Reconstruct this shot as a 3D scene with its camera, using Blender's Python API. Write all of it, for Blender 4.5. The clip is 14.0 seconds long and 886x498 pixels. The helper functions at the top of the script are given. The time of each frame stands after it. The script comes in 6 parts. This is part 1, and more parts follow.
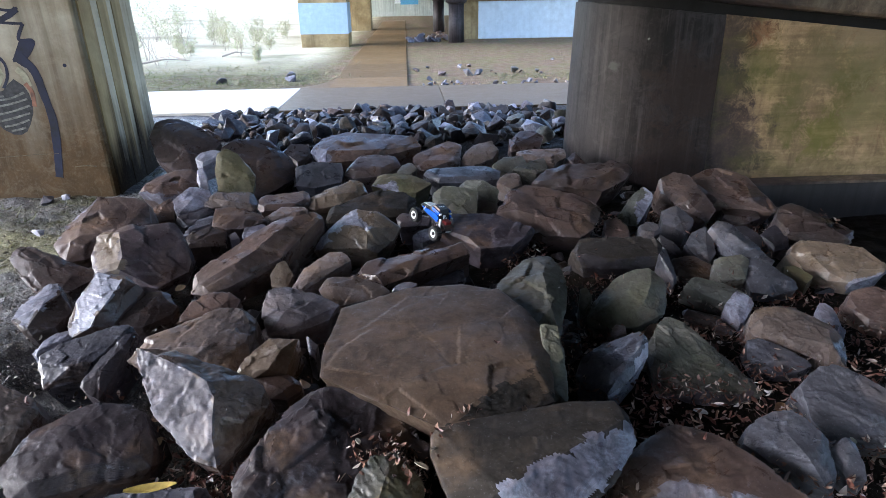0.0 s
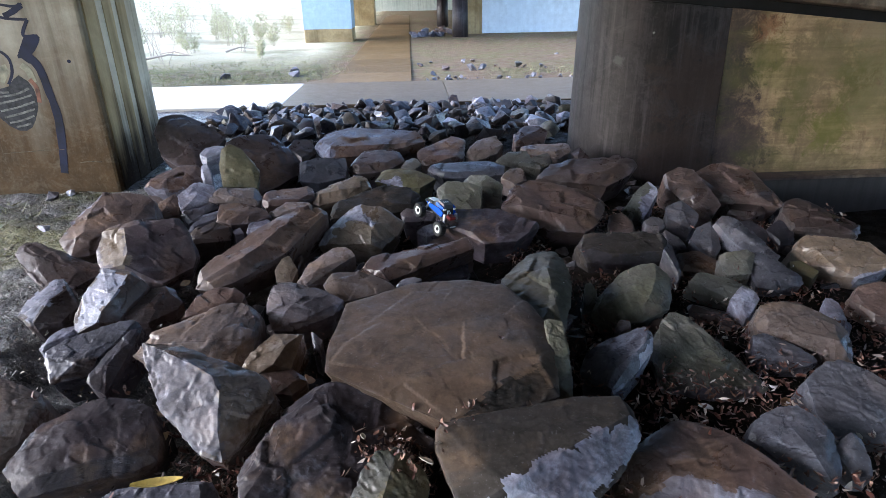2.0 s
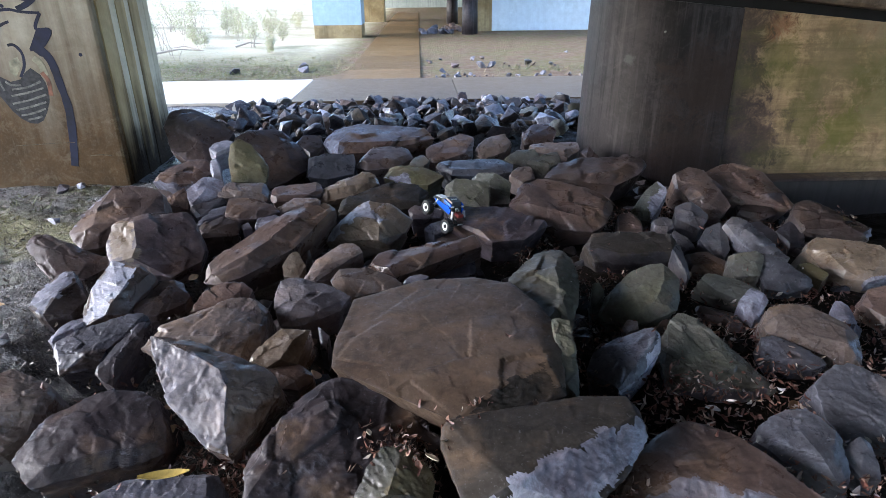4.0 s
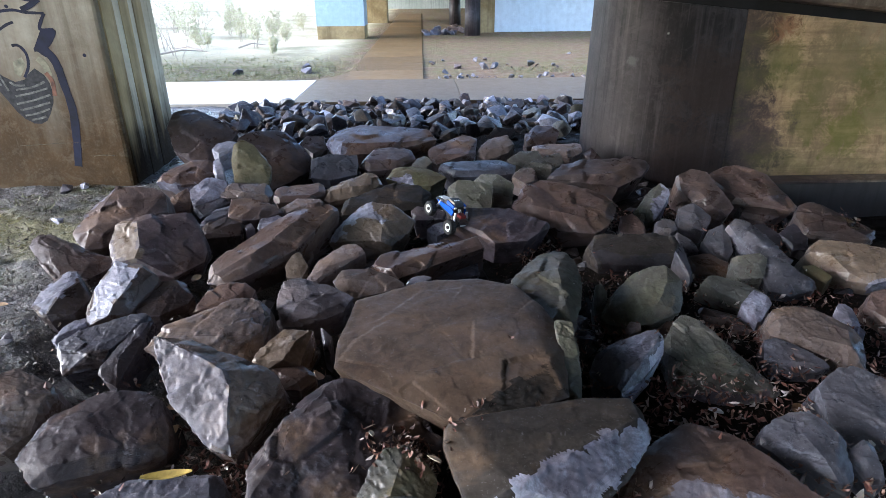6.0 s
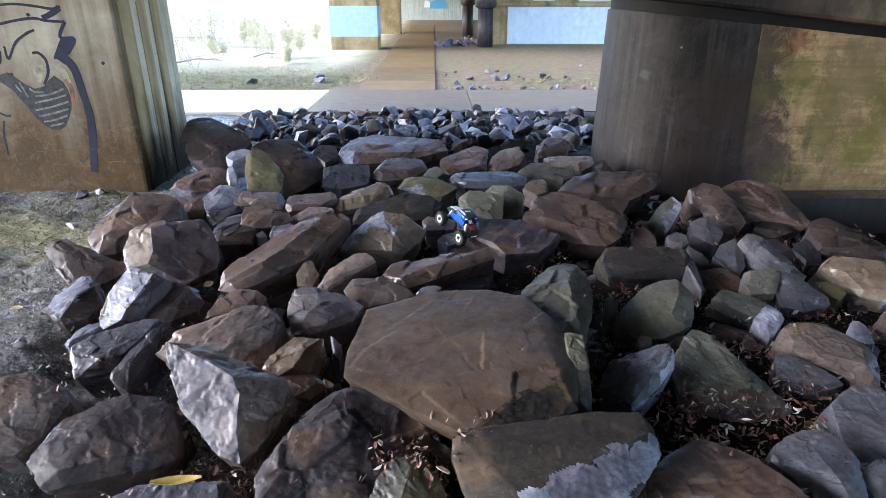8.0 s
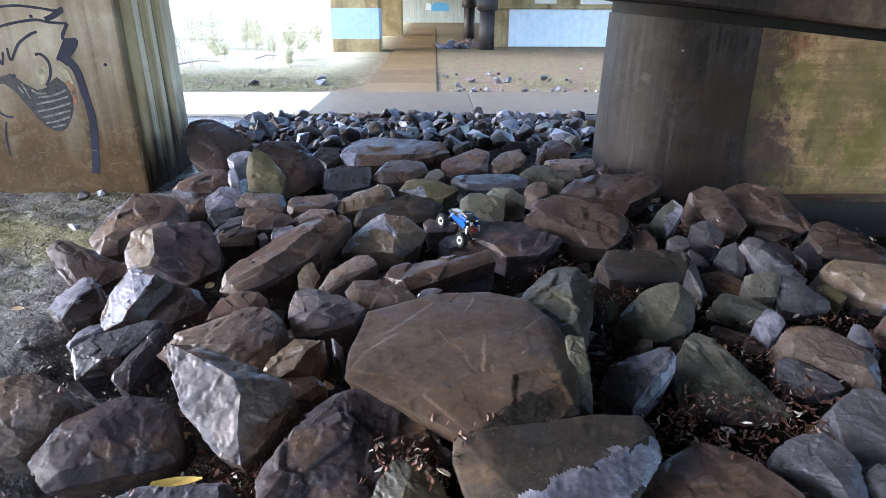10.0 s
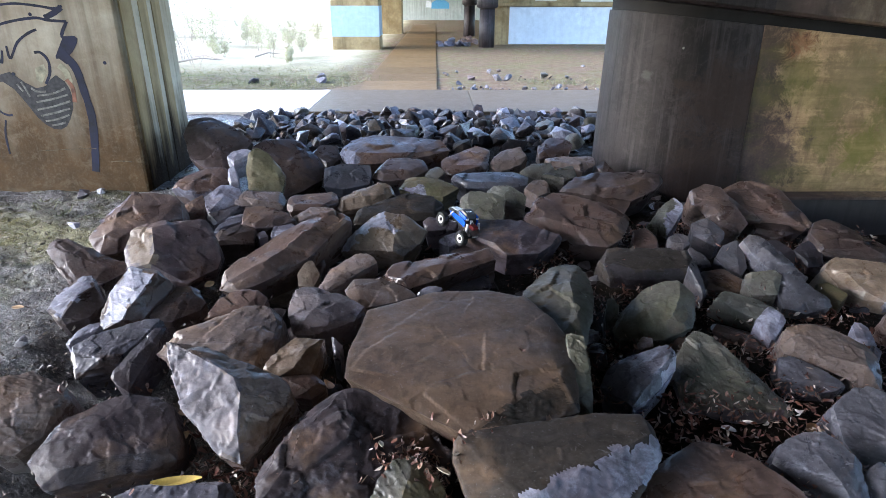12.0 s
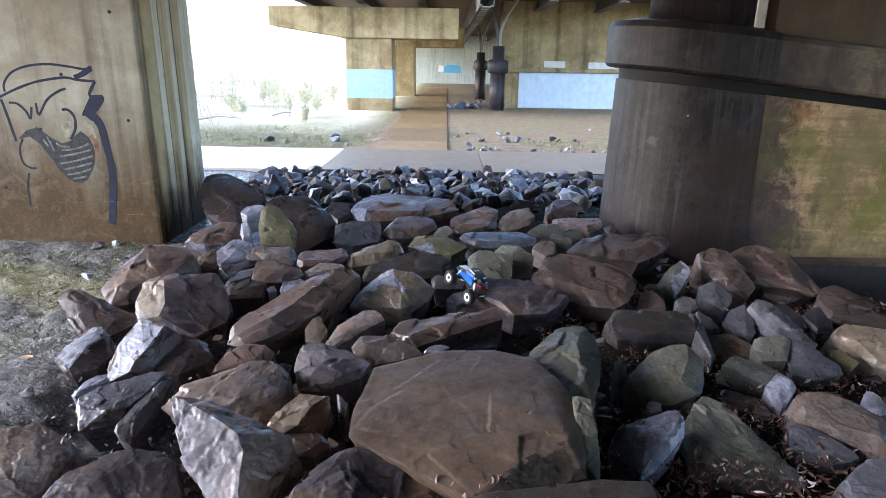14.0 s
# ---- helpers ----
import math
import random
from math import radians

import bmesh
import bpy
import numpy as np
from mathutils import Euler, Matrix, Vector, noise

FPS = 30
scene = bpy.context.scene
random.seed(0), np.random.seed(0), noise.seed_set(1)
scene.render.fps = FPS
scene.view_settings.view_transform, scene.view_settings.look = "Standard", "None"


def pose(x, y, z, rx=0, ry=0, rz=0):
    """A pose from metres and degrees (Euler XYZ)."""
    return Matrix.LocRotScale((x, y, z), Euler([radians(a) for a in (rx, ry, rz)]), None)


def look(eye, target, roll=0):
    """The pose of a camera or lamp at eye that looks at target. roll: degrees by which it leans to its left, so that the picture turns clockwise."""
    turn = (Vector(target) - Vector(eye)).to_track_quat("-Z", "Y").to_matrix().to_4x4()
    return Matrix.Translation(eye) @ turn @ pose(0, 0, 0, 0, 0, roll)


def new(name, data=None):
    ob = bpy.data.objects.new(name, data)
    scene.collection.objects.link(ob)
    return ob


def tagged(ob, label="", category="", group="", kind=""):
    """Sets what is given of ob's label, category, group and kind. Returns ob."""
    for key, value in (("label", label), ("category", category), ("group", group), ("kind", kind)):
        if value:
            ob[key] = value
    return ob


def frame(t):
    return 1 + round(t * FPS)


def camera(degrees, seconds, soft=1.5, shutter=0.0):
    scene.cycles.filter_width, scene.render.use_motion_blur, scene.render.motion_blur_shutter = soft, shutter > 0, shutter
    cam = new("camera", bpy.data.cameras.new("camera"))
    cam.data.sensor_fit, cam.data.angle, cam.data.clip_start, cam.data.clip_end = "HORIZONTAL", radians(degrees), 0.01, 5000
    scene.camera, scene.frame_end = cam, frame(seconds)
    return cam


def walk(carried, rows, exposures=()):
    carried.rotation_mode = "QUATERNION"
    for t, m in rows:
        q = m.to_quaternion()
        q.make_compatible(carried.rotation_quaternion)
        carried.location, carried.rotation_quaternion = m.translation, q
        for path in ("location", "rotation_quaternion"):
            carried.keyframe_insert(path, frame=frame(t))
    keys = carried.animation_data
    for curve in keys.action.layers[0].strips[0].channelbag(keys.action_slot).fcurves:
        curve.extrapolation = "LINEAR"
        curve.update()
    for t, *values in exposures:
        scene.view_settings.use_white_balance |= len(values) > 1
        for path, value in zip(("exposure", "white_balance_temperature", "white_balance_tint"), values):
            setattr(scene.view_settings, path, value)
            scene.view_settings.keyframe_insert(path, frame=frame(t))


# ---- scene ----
from mathutils.bvhtree import BVHTree

# ---------------------------------------------------------------- camera
cam = camera(73.0, 14.0, soft=0.8)
PATH = [
    (0.0, pose(0.011, -0.005, 1.751, 67.024, 0.779, -3.423)),
    (0.5, pose(0.012, -0.008, 1.751, 67.112, 0.739, -3.304)),
    (1.0, pose(0.011, -0.009, 1.752, 67.030, 0.761, -3.195)),
    (1.5, pose(0.009, -0.007, 1.750, 66.860, 0.755, -3.348)),
    (2.0, pose(0.008, -0.003, 1.750, 66.580, 0.970, -3.110)),
    (2.5, pose(0.008, -0.001, 1.749, 66.435, 0.854, -2.741)),
    (3.0, pose(0.003, -0.001, 1.749, 66.399, 0.655, -2.501)),
    (5.5, pose(-0.000, -0.000, 1.749, 66.293, 0.487, -2.050)),
    (6.0, pose(-0.003, -0.000, 1.750, 66.443, 0.439, -1.995)),
    (6.5, pose(0.000, -0.000, 1.750, 66.595, 0.426, -2.102)),
    (7.0, pose(0.002, -0.002, 1.751, 66.745, 0.379, -2.120)),
    (7.3, pose(0.002, -0.002, 1.751, 66.745, 0.379, -2.120)),
    (7.4, pose(-0.011, -0.008, 1.756, 67.479, -0.022, -0.850)),
    (7.5, pose(-0.011, -0.008, 1.756, 67.479, -0.022, -0.850)),
    (8.0, pose(-0.012, -0.006, 1.755, 67.406, -0.013, -0.845)),
    (10.5, pose(-0.015, -0.008, 1.757, 67.633, -0.198, -0.724)),
    (11.0, pose(-0.015, -0.004, 1.756, 67.560, -0.206, -0.788)),
    (11.5, pose(-0.013, -0.003, 1.756, 67.439, -0.104, -0.819)),
    (12.0, pose(-0.013, -0.002, 1.757, 67.406, -0.098, -0.702)),
    (12.5, pose(-0.016, -0.002, 1.754, 67.554, -0.229, -0.603)),
    (13.0, pose(-0.016, -0.007, 1.761, 68.457, -0.329, -0.389)),
    (13.1, pose(-0.015, -0.016, 1.767, 69.929, -0.511, -0.083)),
    (13.2, pose(-0.014, -0.029, 1.775, 72.294, -0.802, 0.409)),
    (13.3, pose(-0.014, -0.034, 1.778, 73.008, -0.890, 0.558)),
    (13.5, pose(-0.014, -0.033, 1.778, 72.919, -0.879, 0.539)),
    (14.0, pose(-0.015, -0.034, 1.779, 72.853, -0.929, 0.384)),
]
walk(cam, PATH, exposures=[(0.0, 2.57, 6080, 13), (3.2, 2.59, 6080, 13), (5.3, 2.66, 6080, 13), (7.0, 2.68, 6080, 13), (7.5, 2.88, 6080, 13), (13.0, 2.88, 6080, 13), (13.5, 2.92, 6080, 13), (14.0, 2.92, 6080, 13)])

# ---------------------------------------------------------------- sky and daylight (overcast)
world = bpy.data.worlds.new("sky")
scene.world = world
world.use_nodes = True
wn = world.node_tree.nodes
sky = wn.new("ShaderNodeTexSky")
sky.sky_type = 'NISHITA'
sky.sun_disc = False
sky.sun_elevation = radians(27)
sky.sun_rotation = radians(-94)
sky.air_density, sky.dust_density, sky.ozone_density = 1.0, 1.2, 2.0
wn["Background"].inputs["Strength"].default_value = 0.15
world.node_tree.links.new(sky.outputs[0], wn["Background"].inputs["Color"])
sun = new("sun", bpy.data.lights.new("sun", 'SUN'))
sun.data.energy, sun.data.angle, sun.data.color = 1.3, radians(48), (0.93, 0.965, 1.0)
sun.matrix_world = look((0, 0, 0), (0.82, 0.08, -0.42))


# ---------------------------------------------------------------- node helpers
class Mat:
    """A small builder for procedural materials."""

    def __init__(self, name):
        self.m = bpy.data.materials.new(name)
        self.m.use_nodes = True
        self.t = self.m.node_tree
        self.b = self.t.nodes["Principled BSDF"]

    def node(self, kind, **kw):
        n = self.t.nodes.new(kind)
        for k, v in kw.items():
            if k == "op":
                n.operation = v
            elif k == "blend":
                n.blend_type = v
        return n

    def link(self, a, b):
        self.t.links.new(a, b)

    def coords(self, scale=(1, 1, 1), local=True):
        tc = self.node("ShaderNodeTexCoord")
        mp = self.node("ShaderNodeMapping")
        mp.inputs["Scale"].default_value = scale
        if local:
            self.link(tc.outputs["Object"], mp.inputs["Vector"])
        else:
            g = self.node("ShaderNodeNewGeometry")
            self.link(g.outputs["Position"], mp.inputs["Vector"])
        return mp.outputs["Vector"]

    def noise(self, vec, scale, detail=4, rough=0.6, dist=0.0):
        n = self.node("ShaderNodeTexNoise")
        n.inputs["Scale"].default_value = scale
        n.inputs["Detail"].default_value = detail
        n.inputs["Roughness"].default_value = rough
        n.inputs["Distortion"].default_value = dist
        self.link(vec, n.inputs["Vector"])
        return n.outputs["Fac"]

    def ramp(self, fac, stops):
        r = self.node("ShaderNodeValToRGB")
        el = r.color_ramp.elements
        while len(el) < len(stops):
            el.new(0.5)
        for e, (p, c) in zip(el, stops):
            e.position = p
            e.color = (*c, 1) if len(c) == 3 else c
        self.link(fac, r.inputs["Fac"])
        return r.outputs["Color"]

    def step(self, fac, lo, hi):
        r = self.node("ShaderNodeMapRange")
        r.inputs["From Min"].default_value, r.inputs["From Max"].default_value = lo, hi
        self.link(fac, r.inputs["Value"])
        return r.outputs["Result"]

    def math(self, op, a, b):
        n = self.node("ShaderNodeMath", op=op)
        for i, v in enumerate((a, b)):
            if isinstance(v, (int, float)):
                n.inputs[i].default_value = v
            else:
                self.link(v, n.inputs[i])
        return n.outputs[0]

    def mix(self, fac, a, b, blend='MIX'):
        n = self.node("ShaderNodeMix")
        n.data_type = 'RGBA'
        n.blend_type = blend
        for sock, v in ((n.inputs[0], fac), (n.inputs[6], a), (n.inputs[7], b)):
            if isinstance(v, (int, float)):
                sock.default_value = v
            elif isinstance(v, tuple):
                sock.default_value = (*v, 1)
            else:
                self.link(v, sock)
        return n.outputs[2]

    def bump(self, h, strength=0.4, dist=0.02, after=None):
        n = self.node("ShaderNodeBump")
        n.inputs["Strength"].default_value = strength
        n.inputs["Distance"].default_value = dist
        self.link(h, n.inputs["Height"])
        if after is not None:
            self.link(after, n.inputs["Normal"])
        return n.outputs["Normal"]

    def done(self, color=None, rough=None, normal=None, metal=None, spec=None):
        for key, v in (("Base Color", color), ("Roughness", rough), ("Normal", normal), ("Metallic", metal), ("Specular IOR Level", spec)):
            if v is None:
                continue
            if isinstance(v, (int, float)):
                self.b.inputs[key].default_value = v
            elif isinstance(v, tuple):
                self.b.inputs[key].default_value = (*v, 1)
            else:
                self.link(v, self.b.inputs[key])
        return self.m


def plain(name, color, rough=0.5, metal=0.0, grain=0.12, scale=40):
    """Paint, rubber or metal with a little uneven grain."""
    k = Mat(name)
    v = k.coords()
    n = k.noise(v, scale, 5)
    dark = tuple(c * (1 - grain * 2) for c in color)
    lite = tuple(min(1, c * (1 + grain)) for c in color)
    return k.done(k.ramp(n, [(0.3, dark), (0.7, lite)]), rough, k.bump(n, 0.15, 0.004), metal)


def rock_material(name, low, high, pale, pale_amt, moss=0.0, rust=0.25, rough=0.42, spec=0.5):
    """Wet broken quarry rock: mottled stone, paler fresh breaks, rust and algae stains."""
    k = Mat(name)
    low, high, pale = [(r * 0.95, g * 0.97, b * 1.2) for r, g, b in (low, high, pale)]
    v = k.coords()
    info = k.node("ShaderNodeObjectInfo")
    shift = k.node("ShaderNodeVectorMath", op='ADD')
    k.link(v, shift.inputs[0])
    sc = k.node("ShaderNodeVectorMath", op='SCALE')
    sc.inputs[0].default_value = (31.0, 17.0, 23.0)
    k.link(info.outputs["Random"], sc.inputs["Scale"])
    k.link(sc.outputs[0], shift.inputs[1])
    p = shift.outputs[0]
    big = k.noise(p, 3.2, 4, 0.6, 0.4)
    mid = k.noise(p, 14, 6, 0.65)
    fine = k.noise(p, 70, 5, 0.7)
    c = k.mix(k.step(big, 0.3, 0.7), low, high)
    c = k.mix(k.math('MULTIPLY', k.step(mid, 0.45, 0.75), 0.55), c, tuple(h * 1.35 for h in high))
    c = k.mix(k.math('MULTIPLY', k.step(big, 0.52, 0.68), rust), c, (0.165, 0.10, 0.055))
    c = k.mix(k.math('MULTIPLY', k.step(k.noise(p, 6, 7, 0.72, 0.6), 0.66 - pale_amt * 0.35, 0.78 - pale_amt * 0.3), min(0.9, 0.35 + pale_amt)), c, pale)
    if moss:
        c = k.mix(k.math('MULTIPLY', k.step(k.noise(p, 4.5, 5, 0.65), 0.4, 0.68), moss), c, (0.10, 0.115, 0.045))
    c = k.mix(k.math('MULTIPLY', k.step(fine, 0.55, 0.8), 0.4), c, tuple(x * 0.35 for x in low))
    c = k.mix(k.math('MULTIPLY', k.step(k.noise(p, 110, 3, 0.6), 0.63, 0.75), 0.45), c, pale)
    c = k.mix(k.math('MULTIPLY', k.step(k.noise(p, 9, 7, 0.75, 0.8), 0.5, 0.6), 0.45), c, tuple(x * 0.55 for x in low))
    point = k.node("ShaderNodeNewGeometry")
    worn = k.math('MULTIPLY', k.step(point.outputs["Pointiness"], 0.503, 0.545), k.step(mid, 0.3, 0.55))
    c = k.mix(k.math('MULTIPLY', k.step(k.noise(p, 26, 4, 0.7, 0.6), 0.63, 0.69), 0.35), c, pale)
    c = k.mix(k.math('MULTIPLY', worn, 0.36), c, tuple(0.5 * (x + y) for x, y in zip(pale, high)))
    vary = k.node("ShaderNodeHueSaturation")
    k.link(c, vary.inputs["Color"])
    k.link(k.math('ADD', k.math('MULTIPLY', info.outputs["Random"], 0.6), 0.7), vary.inputs["Value"])
    r = k.math('ADD', k.math('MULTIPLY', k.step(k.noise(p, 5, 6, 0.7, 0.5), 0.38, 0.62), 0.36), rough - 0.2)
    strata = k.node("ShaderNodeMapping")
    strata.inputs["Scale"].default_value = (1, 1, 1.4)
    k.link(sc.outputs[0], strata.inputs["Rotation"])
    k.link(p, strata.inputs["Vector"])
    split = k.noise(strata.outputs[0], 7, 8, 0.65, 0.3)
    chips = k.node("ShaderNodeTexVoronoi")
    chips.feature = 'F1'
    chips.inputs["Scale"].default_value = 16
    k.link(strata.outputs[0], chips.inputs["Vector"])
    n1 = k.bump(chips.outputs["Distance"], 0.06, 0.008)
    n3 = k.bump(split, 0.3, 0.008, n1)
    n4 = k.bump(fine, 0.3, 0.0035, n3)
    return k.done(vary.outputs[0], r, n4, spec=spec)


ROCK = {
    "brown": rock_material("rock_brown", (0.06, 0.037, 0.025), (0.122, 0.08, 0.055), (0.220, 0.200, 0.192), 0.12, rust=0.5),
    "slab": rock_material("rock_olive_brown", (0.058, 0.037, 0.021), (0.108, 0.073, 0.043), (0.200, 0.180, 0.150), 0.05, rust=0.4, rough=0.55, spec=0.25),
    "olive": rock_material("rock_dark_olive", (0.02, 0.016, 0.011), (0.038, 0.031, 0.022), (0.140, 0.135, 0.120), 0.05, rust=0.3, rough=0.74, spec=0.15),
    "mossy": rock_material("rock_mossy_olive", (0.052, 0.041, 0.020), (0.094, 0.078, 0.040), (0.190, 0.185, 0.130), 0.08, moss=0.38, rust=0.3, rough=0.58, spec=0.3),
    "film": rock_material("rock_green_film", (0.06, 0.053, 0.034), (0.104, 0.095, 0.064), (0.2, 0.19, 0.145), 0.15, moss=0.3, rust=0.3, rough=0.55, spec=0.3),
    "drab": rock_material("rock_drab_grey", (0.044, 0.042, 0.041), (0.092, 0.088, 0.084), (0.25, 0.25, 0.245), 0.25, rust=0.25),
    "lichen": rock_material("rock_pale_olive", (0.095, 0.092, 0.066), (0.190, 0.186, 0.142), (0.360, 0.360, 0.300), 0.2, moss=0.2, rust=0.2),
    "deep": rock_material("rock_deep_brown", (0.036, 0.024, 0.017), (0.078, 0.054, 0.04), (0.200, 0.190, 0.190), 0.12, rust=0.35),
    "boxy": rock_material("rock_purple_brown", (0.045, 0.031, 0.028), (0.085, 0.060, 0.053), (0.300, 0.270, 0.235), 0.1, rust=0.35),
    "dark": rock_material("rock_dark", (0.030, 0.026, 0.026), (0.062, 0.055, 0.055), (0.170, 0.170, 0.170), 0.1, rust=0.2),
    "grey": rock_material("rock_grey", (0.050, 0.047, 0.047), (0.105, 0.100, 0.101), (0.300, 0.300, 0.300), 0.3, rust=0.25),
    "blue": rock_material("rock_slate", (0.034, 0.034, 0.034), (0.066, 0.066, 0.066), (0.17, 0.17, 0.165), 0.1, rust=0.1),
    "green": rock_material("rock_green", (0.050, 0.046, 0.033), (0.108, 0.101, 0.075), (0.270, 0.270, 0.225), 0.15, moss=0.25, rust=0.2),
    "moss": rock_material("rock_lichen", (0.080, 0.065, 0.034), (0.150, 0.125, 0.064), (0.240, 0.220, 0.139), 0.3, moss=0.25),
    "pale": rock_material("rock_pale", (0.085, 0.075, 0.075), (0.170, 0.160, 0.166), (0.340, 0.340, 0.340), 0.5, rust=0.35),
    "pale2": rock_material("rock_sand", (0.105, 0.073, 0.04), (0.185, 0.138, 0.085), (0.34, 0.3, 0.235), 0.25, rust=0.5),
    "white": rock_material("rock_white", (0.180, 0.170, 0.166), (0.290, 0.280, 0.282), (0.430, 0.430, 0.420), 0.6, rust=0.1),
    "tan": rock_material("rock_tan", (0.090, 0.065, 0.045), (0.160, 0.120, 0.086), (0.300, 0.270, 0.246), 0.25, rust=0.6),
    "band": rock_material("rock_banded", (0.066, 0.056, 0.05), (0.136, 0.122, 0.112), (0.27, 0.255, 0.25), 0.3, rust=0.3, rough=0.56, spec=0.35),
    "mud": rock_material("rock_muddy", (0.017, 0.012, 0.011), (0.05, 0.037, 0.034), (0.16, 0.15, 0.15), 0.2, rust=0.6, rough=0.62, spec=0.28),
    # near-black tone made for stones down in the gaps, shade put into the colour
    "wet": rock_material("rock_wet_shade_black", (0.012, 0.010, 0.009), (0.028, 0.024, 0.024), (0.070, 0.070, 0.070), 0.05, rust=0.15, rough=0.5, spec=0.25),
}
ROCK_WORDS = {
    "brown": "wet rust-brown angular quarry boulder in the rock pile",
    "slab": "large flat olive-brown stone slab with a smooth top",
    "mossy": "olive-brown boulder filmed with green moss",
    "film": "olive-green boulder with a film of algae and moss",
    "drab": "drab grey-brown broken boulder with pale chipped edges",
    "lichen": "pale olive-grey split boulder with sharp edges",
    "olive": "dark olive-grey block with a flat worn top",
    "deep": "dark brown wet boulder with chipped edges",
    "boxy": "box-shaped purple-brown quarry boulder with a pale chipped end",
    "dark": "dark wet angular boulder wedged in the rock pile",
    "grey": "grey broken quarry boulder with paler chipped edges",
    "blue": "blue-grey slate block lying in the rock pile",
    "green": "grey-green boulder with algae film in the rock pile",
    "moss": "upright yellow-lichened block standing above the rock pile",
    "pale": "pale grey freshly broken boulder with rough face",
    "pale2": "sandy pale peaked boulder with a rusty face",
    "white": "whitish freshly split boulder catching daylight",
    "tan": "tan rust-stained boulder in the rock pile",
    "band": "banded light grey boulder with layered face",
    "wet": "wet stone low in the rock pile, blackened for shade",
    "mud": "dark muddy boulder with leaf scraps on it",
}


# ---------------------------------------------------------------- mesh helpers
def finish(bm, name, material, smooth=None):
    me = bpy.data.meshes.new(name)
    if smooth is not None:
        for f in bm.faces:
            f.smooth = True
        for e in bm.edges:
            if len(e.link_faces) == 2 and e.calc_face_angle(0) > radians(smooth):
                e.smooth = False
    bm.to_mesh(me)
    bm.free()
    for m in (material if isinstance(material, (list, tuple)) else [material]):
        me.materials.append(m)
    return me


def part(name, bm, material, parent=None, label="", smooth=None):
    ob = new(name, finish(bm, name, material, smooth))
    if parent is not None:
        ob.parent = parent
    if label:
        ob["label"] = label
    return ob


def box(bm, lo, hi, bevel=0.0):
    """An axis-aligned box between two corners, with bevelled edges."""
    mid = [(a + b) / 2 for a, b in zip(lo, hi)]
    size = [abs(b - a) for a, b in zip(lo, hi)]
    r = bmesh.ops.create_cube(bm, size=1, matrix=Matrix.Translation(mid) @ Matrix.Diagonal((*size, 1)))
    if bevel:
        es = list({e for v in r["verts"] for e in v.link_edges})
        bmesh.ops.bevel(bm, geom=es, offset=bevel, segments=2, affect='EDGES', profile=0.6)
    return bm


def tube(bm, a, b, r1, r2=None, n=12):
    """A closed cone or cylinder between two points."""
    a, b = Vector(a), Vector(b)
    d = b - a
    m = Matrix.Translation((a + b) / 2) @ d.to_track_quat('Z', 'Y').to_matrix().to_4x4()
    bmesh.ops.create_cone(bm, cap_ends=True, segments=n, radius1=r1, radius2=r1 if r2 is None else r2, depth=d.length, matrix=m)
    return bm


def lathe(bm, profile, n=40, centre=(0, 0, 0)):
    """A solid of revolution about z from (radius, height) pairs."""
    rings = []
    for r, z in profile:
        rings.append([bm.verts.new((centre[0] + r * math.cos(2 * math.pi * i / n), centre[1] + r * math.sin(2 * math.pi * i / n), centre[2] + z)) for i in range(n)])
    for lo, hi in zip(rings, rings[1:]):
        for i in range(n):
            bm.faces.new((lo[i], lo[(i + 1) % n], hi[(i + 1) % n], hi[i]))
    bm.faces.new(list(reversed(rings[0])))
    bm.faces.new(rings[-1])
    return bm


def chip(bm, rnd, cuts, share):
    """Break flat pieces off a convex block, then close it again."""
    for _ in range(cuts):
        n = Vector((rnd.uniform(-1, 1), rnd.uniform(-1, 1), rnd.uniform(0.25, 1.3))).normalized()
        far = max(v.co.dot(n) for v in bm.verts)
        near = min(v.co.dot(n) for v in bm.verts)
        d = far - (far - near) * share * rnd.uniform(0.5, 1.3)
        bmesh.ops.bisect_plane(bm, geom=bm.verts[:] + bm.edges[:] + bm.faces[:], plane_co=n * d, plane_no=n, clear_outer=True)
        bmesh.ops.delete(bm, geom=bm.faces[:], context='FACES_ONLY')
        bmesh.ops.delete(bm, geom=bm.edges[:], context='EDGES_FACES')
        bmesh.ops.convex_hull(bm, input=bm.verts)
        bmesh.ops.delete(bm, geom=[v for v in bm.verts if not v.link_faces], context='VERTS')


